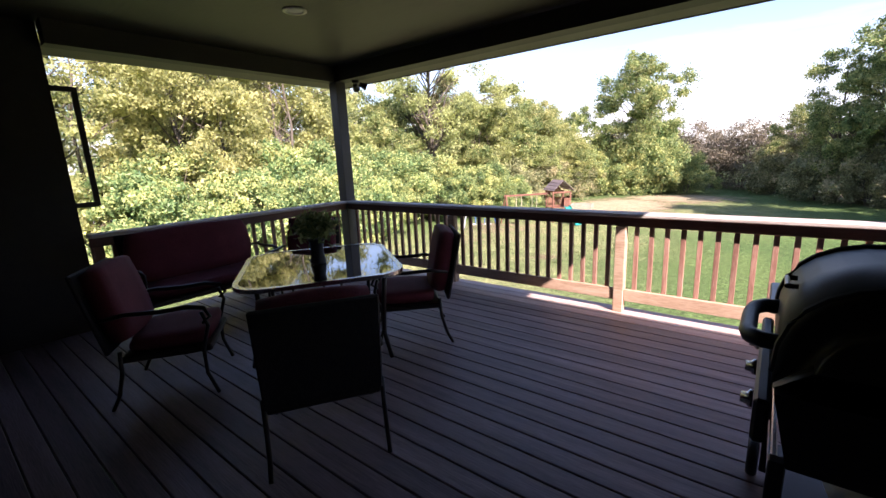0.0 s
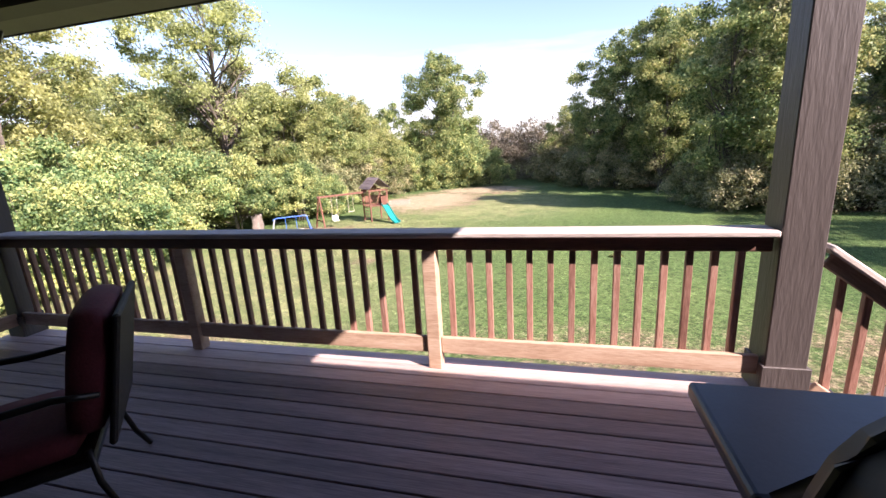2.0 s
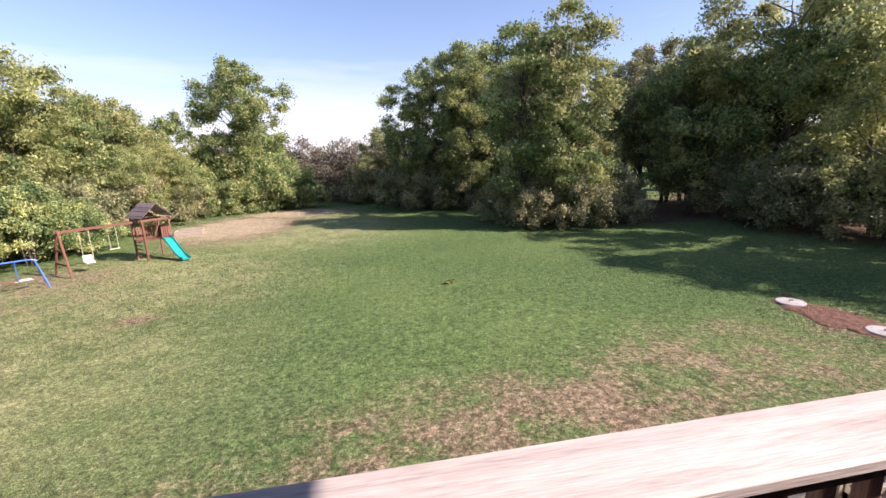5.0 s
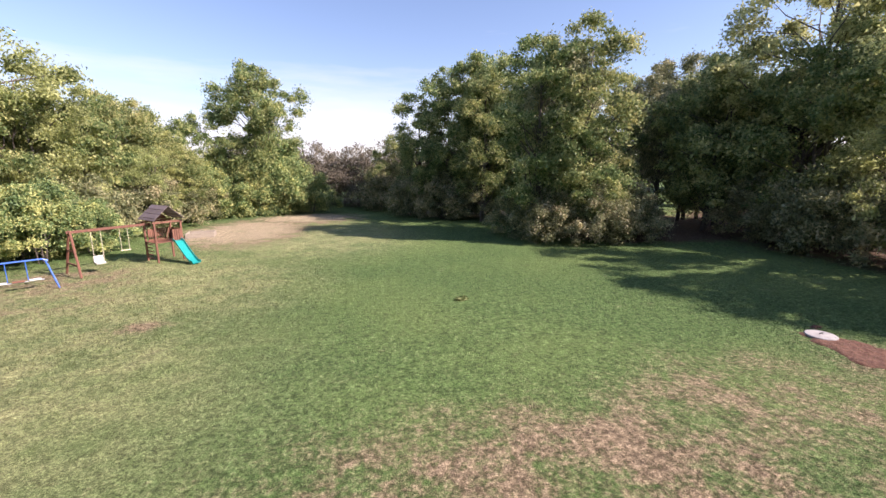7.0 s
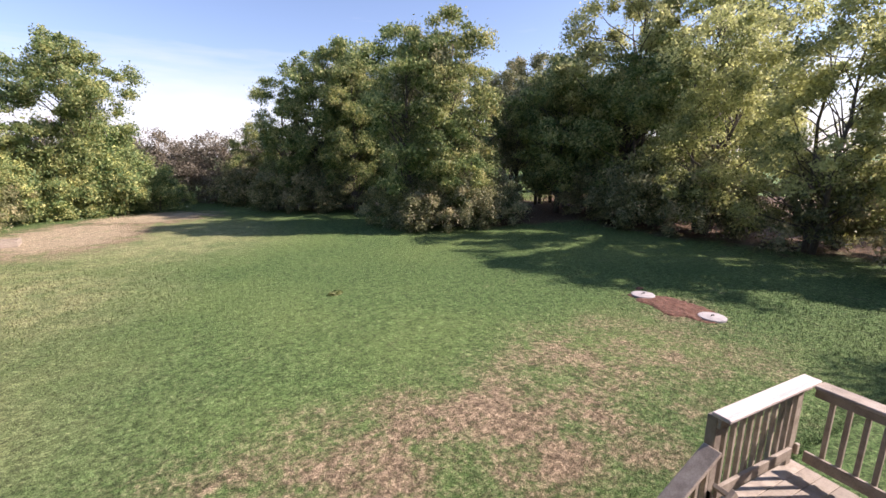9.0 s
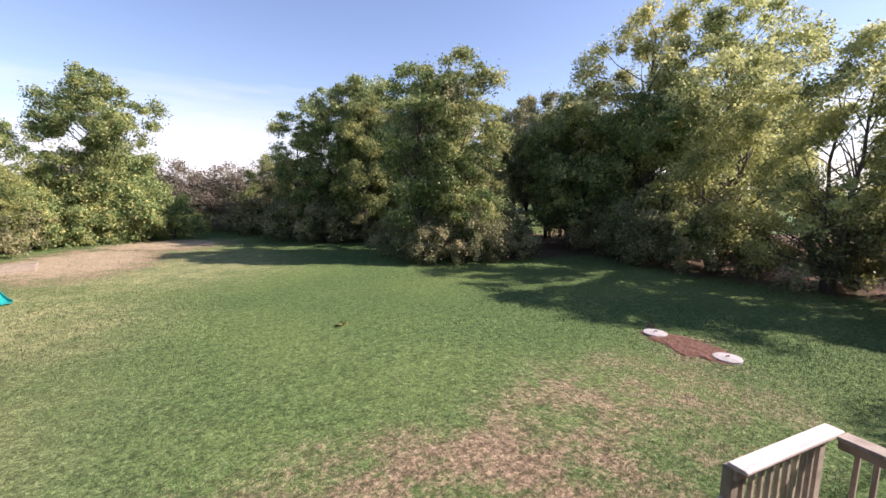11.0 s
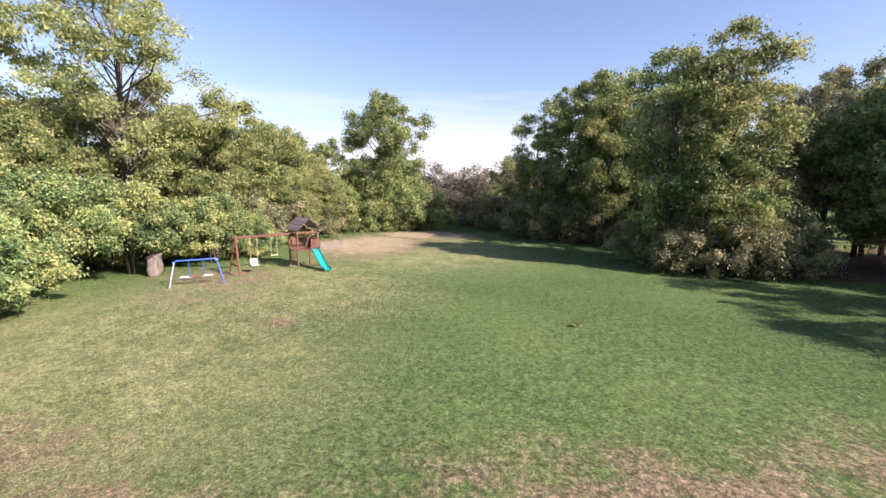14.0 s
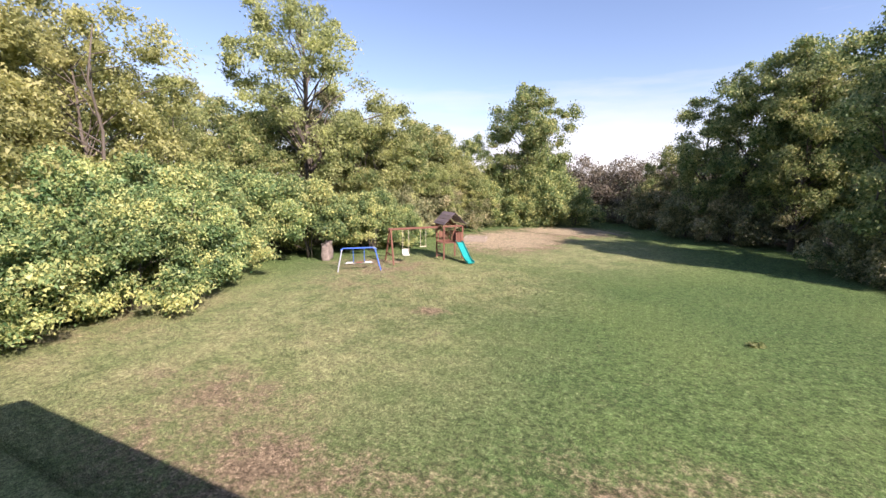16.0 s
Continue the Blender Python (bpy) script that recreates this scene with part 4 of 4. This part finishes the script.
# far end
settle(lone_tall, -10.4, 42.0, 0.53, 0)
settle(wide_bush, -8.1, 41.8, 0.56, 0)
for x, y, s, a in ((-11.7, 41.1, 0.62, 100), (-13.9, 40.0, 0.55, 200), (-5.9, 42.5, 0.42, 300), (-9.4, 43.4, 0.78, 60)):
    plant(wide_bush, x, y, s, a)
settle(dry_bush, -2.0, 50.0, 1.0, 0)
for x, y, s, a in ((-6.5, 52, 1.05, 70), (2.0, 51, 1.05, 150), (7, 53, 1.1, 250), (-11, 55, 1.1, 40), (12, 54, 1.1, 310), (17, 55, 1.2, 190), (-16, 56, 1.2, 80), (23, 56, 1.2, 20), (30, 56, 1.3, 130)):
    plant(dry_bush, x, y, s, a)
for x, y, s, a in ((4.4, 38.0, 0.6, 40), (7.4, 36.5, 0.72, 220), (9.8, 35.0, 0.74, 100)):
    plant(tall_green, x, y, s, a)
for x, y, s, a in ((3.6, 38.5, 0.8, 0), (6.5, 37.0, 0.85, 90), (1.0, 44, 0.9, 40)):
    plant(bush_dull, x, y, s, a)
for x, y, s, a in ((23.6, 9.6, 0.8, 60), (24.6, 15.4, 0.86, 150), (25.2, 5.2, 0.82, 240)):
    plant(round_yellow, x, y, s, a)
plant(round_green, 2.3, 44.7, 0.53, 20)
for x, y, s, a in ((0.2, 45.9, 0.42, 0), (4.1, 45.1, 0.55, 120), (6.0, 46.3, 0.58, 210), (9.7, 47.4, 0.62, 60), (14.1, 48.3, 0.65, 300), (17.7, 46.5, 0.58, 20)):
    plant(bush_dull, x, y, s * 1.1, a)
# right-hand group standing out into the lawn
settle(tall_green, 10.2, 24.7, 0.68, 0)
for x, y, s, a in ((12.7, 24.0, 0.7, 130), (6.4, 36.8, 0.7, 200), (10.0, 35.0, 0.7, 60), (8.7, 33.0, 0.65, 300), (14.0, 32.2, 0.71, 20), (18.0, 31.0, 0.63, 250), (11.4, 38.2, 0.69, 170), (16.4, 36.1, 0.69, 95)):
    plant(tall_green, x, y, s, a)
plant(tall_airy, 12.0, 25.5, 0.65, 80)
plant(round_green, 12.2, 24.0, 0.53, 100)
plant(round_green, 14.4, 25.4, 0.44, 222)
for x, y, s, a in ((10.5, 23.7, 0.59, 0), (12.9, 22.8, 0.64, 120), (15.4, 23.6, 0.67, 200), (16.4, 25.3, 0.72, 300), (9.3, 25.8, 0.61, 50), (5.9, 35.4, 0.73, 90), (8.8, 34.4, 0.74, 190), (7.1, 38.2, 0.75, 10)):
    plant(bush_dull, x, y, s, a)
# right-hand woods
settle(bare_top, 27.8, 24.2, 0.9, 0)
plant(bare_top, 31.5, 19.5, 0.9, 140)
for x, y, s, a in ((22.7, 26.1, 0.8, 20), (26.1, 28.3, 0.9, 180), (26.1, 20.8, 0.85, 100), (27.0, -4.6, 0.8, 10), (23.9, -10.0, 0.81, 280), (31.8, 25.8, 0.94, 60)):
    plant(round_green, x, y, s, a)
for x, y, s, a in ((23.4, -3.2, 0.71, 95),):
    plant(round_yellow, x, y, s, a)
for x, y, s, a in ((22.9, 18.7, 0.84, 0), (23.8, 14.7, 0.85, 80), (25.1, 9.4, 0.86, 170), (22.4, 4.0, 0.76, 260), (23.6, 22.6, 0.76, 30), (28.6, 19.6, 1.03, 90), (22.5, -0.8, 0.8, 40)):
    plant(bush_dull, x, y, s, a)
# trunks by the gap in the woods
for x, y, a in ((24.9, 31.2, 0), (25.7, 31.6, 120), (27.2, 31.9, 240)):
    plant(tall_airy, x, y, 0.58, a)
for x, y, s, a in ((22.2, 30.4, 0.6, 60), (29.5, 36.5, 0.75, 150), (26.5, 39.0, 0.75, 280), (33.0, 38.0, 0.8, 10)):
    plant(tall_airy, x, y, s, a)
# woods beyond the field that shows through the gap
for x, y, s, a in ((36, 60, 1.0, 0), (44, 63, 1.1, 90), (52, 65, 1.1, 200), (60, 60, 1.1, 300), (66, 68, 1.2, 20)):
    plant(round_green, x, y, s, a)
# woods closing the yard on the outside
for k in range(7):
    plant(round_green, -44 + random.uniform(-4, 4), -18 + 13 * k, 1.0, 40 * k)
for x, y, a in ((40, 8, 0), (42, 24, 100), (40, -8, 200), (36, 40, 300)):
    plant(round_green, x, y, 0.9, a)

# plant in the vase on the table
part("foliage", leaf_mesh("foliage", [(0, 0, 0.29), (0.06, 0.03, 0.33), (-0.06, -0.02, 0.32), (0.0, -0.05, 0.35)], [0.12, 0.1, 0.1, 0.1], 160, 0.06, LEAF_A, 77), LEAF_A, vase)


# ---- play equipment ----
def swing_set():
    s = thing("play_set", "reddish wooden play set with slide and swing", "play set", Matrix.Translation((-10.0, 22.0, G0)) @ Matrix.Rotation(radians(-131), 4, "Z") @ Matrix.Scale(0.78, 4))
    # tower at the origin, swing beam along +x, slide towards +y
    for x in (-0.75, 0.75):
        for y in (-0.65, 0.65):
            box_part("post", (x - 0.05, y - 0.05, 0, x + 0.05, y + 0.05, 2.45), PLAYWOOD, s)
    for k in range(9):
        x = -0.78 + 0.178 * k
        box_part("floor_board", (x, -0.7, 1.2, x + 0.165, 0.7, 1.235), PLAYWOOD, s, 0.003)
    for y, span in ((-0.68, (-0.7, 0.7)), (0.68, (-0.7, -0.1))):
        n = int((span[1] - span[0]) / 0.13)
        for k in range(n):
            x = span[0] + 0.13 * k
            box_part("slat", (x, y - 0.012, 1.22, x + 0.1, y + 0.012, 1.95), PLAYWOOD, s, 0.003)
    for k in range(10):
        y = -0.62 + 0.125 * k
        box_part("slat", (-0.79, y, 1.22, -0.766, y + 0.1, 1.95), PLAYWOOD, s, 0.003)
    for y in (-0.66, 0.66):
        box_part("beam", (-0.85, y - 0.03, 2.38, 0.85, y + 0.03, 2.5), PLAYWOOD, s)
    for sx in (-1, 1):
        for k in range(7):
            q = k * 0.17
            box_part("roof_board", (-1.0, -0.085, -0.012, 1.0, 0.085, 0.012), PLAYROOF, s, 0.003,
                     m=Matrix.Rotation(radians(90), 4, "Z") @ Matrix.Translation((0, sx * (0.06 + q * 0.76), 3.36 - q * 0.70 + (k % 2) * 0.014)) @ Matrix.Rotation(-sx * radians(42), 4, "X"))
    for x in (-0.92, 0.92):
        bm = bmesh.new()
        bm_prism(bm, [(-0.72, 2.5), (0.72, 2.5), (0.64, 2.62), (0.0, 3.24), (-0.64, 2.62)], "y", x - 0.015, x + 0.015)
        if x < 0:
            part("gable", bm, PLAYWOOD, s)
        else:
            bm.free()
    box_part("swing_beam", (0.7, -0.06, 2.28, 4.7, 0.06, 2.42), PLAYWOOD, s, 0.008)
    for sy in (-1, 1):
        bm = bmesh.new()
        bm_tube(bm, [(4.55, sy * 0.08, 2.42), (4.65, sy * 1.0, 0.0)], 0.06, 6)
        part("frame_leg", bm, PLAYWOOD, s)
    for z, w in ((0.55, 0.78), (1.3, 0.5)):
        box_part("cross_bar", (4.58, -w, z, 4.64, w, z + 0.1), PLAYWOOD, s)
    bm = bmesh.new()
    pts = [(-0.4, 0.72, 1.25), (-0.4, 0.95, 1.2), (-0.4, 1.6, 0.66), (-0.4, 2.1, 0.26), (-0.4, 2.45, 0.08), (-0.4, 2.75, 0.06)]
    sec = [(-0.27, 0.14), (-0.25, 0.14), (-0.22, 0.0), (0.22, 0.0), (0.25, 0.14), (0.27, 0.14), (0.24, -0.03), (-0.24, -0.03)]
    rings = [[bm.verts.new((p[0] + u, p[1], p[2] + v)) for u, v in sec] for p in pts]
    for r0, r1 in zip(rings, rings[1:]):
        for k in range(8):
            bm.faces.new((r0[k], r0[(k + 1) % 8], r1[(k + 1) % 8], r1[k]))
    bm.faces.new(rings[0])
    bm.faces.new(rings[-1][::-1])
    part("slide", bm, TEAL, s, "teal plastic slide")
    for k in range(5):
        box_part("rung", (0.8, -0.3, 0.22 + 0.22 * k, 0.86, 0.3, 0.27 + 0.22 * k), PLAYWOOD, s)
    for x in (3.2, 3.65):
        bm = bmesh.new()
        bm_tube(bm, [(x, 0, 2.3), (x, 0, 0.62)], 0.014, 6)
        part("rope", bm, ROPE, s, "pale yellow rope")
    bm = bmesh.new()
    bm_prism(bm, [(-0.2, 0.62), (-0.16, 0.45), (0.16, 0.42), (0.2, 0.5), (0.1, 0.52), (-0.08, 0.54), (-0.13, 0.86), (-0.2, 0.86)], "x", 3.2, 3.65)
    part("swing_seat", bm, WHITEPL, s, "white bucket swing seat")
    for x in (1.9, 2.3):
        bm = bmesh.new()
        bm_tube(bm, [(x, 0, 2.3), (x, 0, 1.0)], 0.012, 6)
        part("rope", bm, ROPE, s)
    bm = bmesh.new()
    bm_tube(bm, [(1.85, 0, 0.98), (2.35, 0, 0.98)], 0.03, 8)
    part("trapeze_bar", bm, ROPE, s)
    return s


swing_set()

ps = thing("blue_climber", "small blue and grey tube playground seesaw frame", "play frame", Matrix.Translation((-12.9, 17.2, G0)) @ Matrix.Rotation(radians(38), 4, "Z") @ Matrix.Scale(0.78, 4))
for y in (-0.5, 0.5):
    for x, sg in ((-1.05, -1), (1.05, 1)):
        bm = bmesh.new()
        bm_tube(bm, [(x + sg * 0.3, y * 1.5, 0), (x + sg * 0.1, y * 0.7, 0.9), (x, y * 0.25, 1.32)], 0.035, 8)
        part("leg", bm, BLUE if x > 0 else GREYTUBE, ps)
bm = bmesh.new()
bm_tube(bm, [(-1.15, 0, 1.28), (-0.95, 0, 1.38), (0.95, 0, 1.38), (1.15, 0, 1.28)], 0.04, 8)
part("top_bar", bm, BLUE, ps)
for x in (-0.35, 0.35):
    bm = bmesh.new()
    bm_tube(bm, [(x, 0, 1.36), (x, 0, 0.45)], 0.02, 6)
    part("hanger", bm, BLUE, ps)
for x in (-0.6, 0.0, 0.6):
    bm = bmesh.new()
    bm_box(bm, x - 0.22, -0.14, 0.4, x + 0.22, 0.14, 0.46, 0.02)
    part("seat", bm, WHITEPL if x else PLAYWOOD, ps, "pale plastic seat" if x else "")
bm = bmesh.new()
bm_tube(bm, [(-0.9, 0, 0.38), (0.9, 0, 0.38)], 0.025, 6)
part("seat_bar", bm, GREYTUBE, ps)

# low timber sandbox, tree stump, well lids and brush
sb = thing("sandbox", "low weathered timber sandbox on the grass", "sandbox", pose(-11.0, 29.0, G0, 0, 0, 12) @ Matrix.Scale(0.62, 4))
for k in range(3):
    for b in ((-1.3, -1.0, 0.17 * k, 1.3, -0.9, 0.17 * k + 0.15), (-1.3, 0.9, 0.17 * k, 1.3, 1.0, 0.17 * k + 0.15),
              (-1.3, -0.898, 0.17 * k, -1.2, 0.898, 0.17 * k + 0.15), (1.2, -0.898, 0.17 * k, 1.3, 0.898, 0.17 * k + 0.15)):
        box_part("timber", b, GREYWOOD, sb, 0.008)

stump = thing("stone_block", "pale weathered stone slab standing under the shrubs", "stone", pose(-16.1, 18.6, G0, 0, 0, 25))
bm = bmesh.new()
bm_box(bm, -0.2, -0.5, -0.1, 0.2, 0.5, 1.0)
bmesh.ops.subdivide_edges(bm, edges=bm.edges, cuts=4, use_grid_fill=True)
for v in bm.verts:
    v.co += noise.noise_vector(v.co * 2.3) * 0.07
part("slab", bm, STONE, stump, smooth=True)


def well_lid(x, y):
    w = thing("well_lid", "round pale concrete tank lid set in mulch", "tank lid", pose(x, y, G0), "tank lids")
    bm = bmesh.new()
    bm_lathe(bm, [(0.36, -0.1), (0.36, 0.035), (0.34, 0.05), (0.1, 0.06)], 28)
    part("lid", bm, CONCRETE, w)
    bm = bmesh.new()
    bm_tube(bm, [(-0.06, 0, 0.05), (-0.05, 0, 0.09), (0.05, 0, 0.09), (0.06, 0, 0.05)], 0.012, 6)
    part("handle", bm, DARKMETAL, w)


well_lid(12.0, 8.85)
well_lid(12.1, 6.65)
bm = bmesh.new()
bmesh.ops.create_grid(bm, x_segments=24, y_segments=40, size=1)
for v in list(bm.verts):
    x, y = v.co.x, v.co.y
    edge = max(0.0, 1 - (x * x + y * y) ** 1.5 * (1 + 1.3 * noise.noise((x * 2.5, y * 2.5, 1))))
    v.co = Vector((x * 0.85 + 0.3 * noise.noise((y * 2.2, 4, 0)), y * 1.75, -0.12 + 0.145 * min(1, edge * 1.5) + 0.05 * noise.noise((x * 9, y * 9, 0)) * min(1, edge * 3)))
mu = new("mulch_bed", mesh_from(bm, "mulch_bed", MULCH, True))
mu.matrix_basis = pose(12.0, 7.75, G0)
tagged(mu, "bed of reddish bark mulch between the lids", "mulch bed", kind="stuff")

tuft = thing("weed_tuft", "small dark weed tuft standing in the mown lawn", "weed", pose(3.05, 13.4, G0))
part("leaves", leaf_mesh("leaves", [(0, 0, 0.07), (0.12, 0.05, 0.05), (-0.14, -0.03, 0.05)], [0.12, 0.1, 0.1], 50, 0.12, LEAF_A, 91), LEAF_A, tuft)

bp = new("brush_pile", None)
tagged(bp, "pile of dry cut brush by the woods", "brush pile")
bp.matrix_basis = pose(11.8, 40.5, G0)
for k in range(40):
    bm = bmesh.new()
    a, q = random.uniform(0, 6.28), random.uniform(0.4, 1.6)
    c = Vector((random.uniform(-1.2, 1.2), random.uniform(-0.8, 0.8), random.uniform(0.02, 0.7)))
    d = Vector((math.cos(a) * q, math.sin(a) * q, random.uniform(-0.15, 0.3)))
    bm_tube(bm, [c - d, c, c + d], [0.04, 0.05, 0.015], 5)
    part("branch", bm, TWIG, bp)

# a neighbour's house far off through the trees
fh = thing("far_house", "distant pale house with dark roof beyond the trees", "house", pose(-75, 20, G0, 0, 0, 20))
bm = bmesh.new()
bm_box(bm, -4, -5, 0, 4, 5, 5.2)
part("wall", bm, FARWALL, fh)
bm = bmesh.new()
bm_prism(bm, [(-4.5, 5.2), (4.5, 5.2), (0, 8.2)], "y", -5.4, 5.4)
part("roof", bm, ROOF, fh)
for y in (-2.5, 2.5):
    box_part("window", (4.0, y - 0.6, 2.8, 4.04, y + 0.6, 4.2), PLASTIC, fh)

# grass blades over the nearer lawn
g_g = np.random.default_rng(9)
k = 150000
gx = g_g.uniform(-17, 17, k)
gy = 2.6 + 30 * g_g.random(k) ** 2.4
keep = ~((gx > 1.9) & (gx < 5.6) & (gy < 2.2))
gx, gy = gx[keep], gy[keep]
k = len(gx)
ga = g_g.uniform(0, 6.283, k)
gh = g_g.uniform(0.03, 0.075, k) * np.clip(1.15 - 0.03 * gy, 0.2, 1)
gw = 0.006 + 0.0004 * gy
lean = g_g.normal(size=(k, 2)) * 0.055
root = np.stack((gx, gy, np.full(k, -0.06)), axis=1)
side = np.stack((np.cos(ga) * gw, np.sin(ga) * gw, np.zeros(k)), axis=1)
tip = root + np.stack((lean[:, 0], lean[:, 1], gh + 0.06), axis=1)
gv = np.stack((root - side, root + side, tip), axis=1).reshape(-1, 3)
gm = bpy.data.meshes.new("grass")
gm.vertices.add(3 * k)
gm.vertices.foreach_set("co", gv.ravel())
gm.loops.add(3 * k)
gm.loops.foreach_set("vertex_index", np.arange(3 * k, dtype=np.int32))
gm.polygons.add(k)
gm.polygons.foreach_set("loop_start", np.arange(0, 3 * k, 3, dtype=np.int32))
gm.update(calc_edges=True)
gm.materials.append(LAWN)
grass = new("grass", gm)
grass.location.z = G0
tagged(grass, "short mown grass blades, green and straw", "grass", kind="stuff")

# deck boards
bm = bmesh.new()
bm_box(bm, -3.205, -0.0655, -0.032, 3.205, 0.0655, 0.0, 0.004)
board_me = mesh_from(bm, "board", DECK)
# outermost boards: bleached by sun and rain, sun strip's brightness added to their colour
bleached_lit_me = board_me.copy()
bleached_lit_me.materials[0] = DECK_BLEACHED_LIT
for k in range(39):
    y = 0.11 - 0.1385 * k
    part("board", bleached_lit_me if k < 3 else board_me, DECK, floor, at=pose(-1.0 + 0.004 * math.sin(k * 7.1), y, 0))
bm = bmesh.new()
bm_box(bm, -0.068, -2.62, -0.032, 0.068, 0.1, 0.0, 0.004)
part("edge_board", bm, DECK, floor, at=pose(2.276, 0.075, 0))
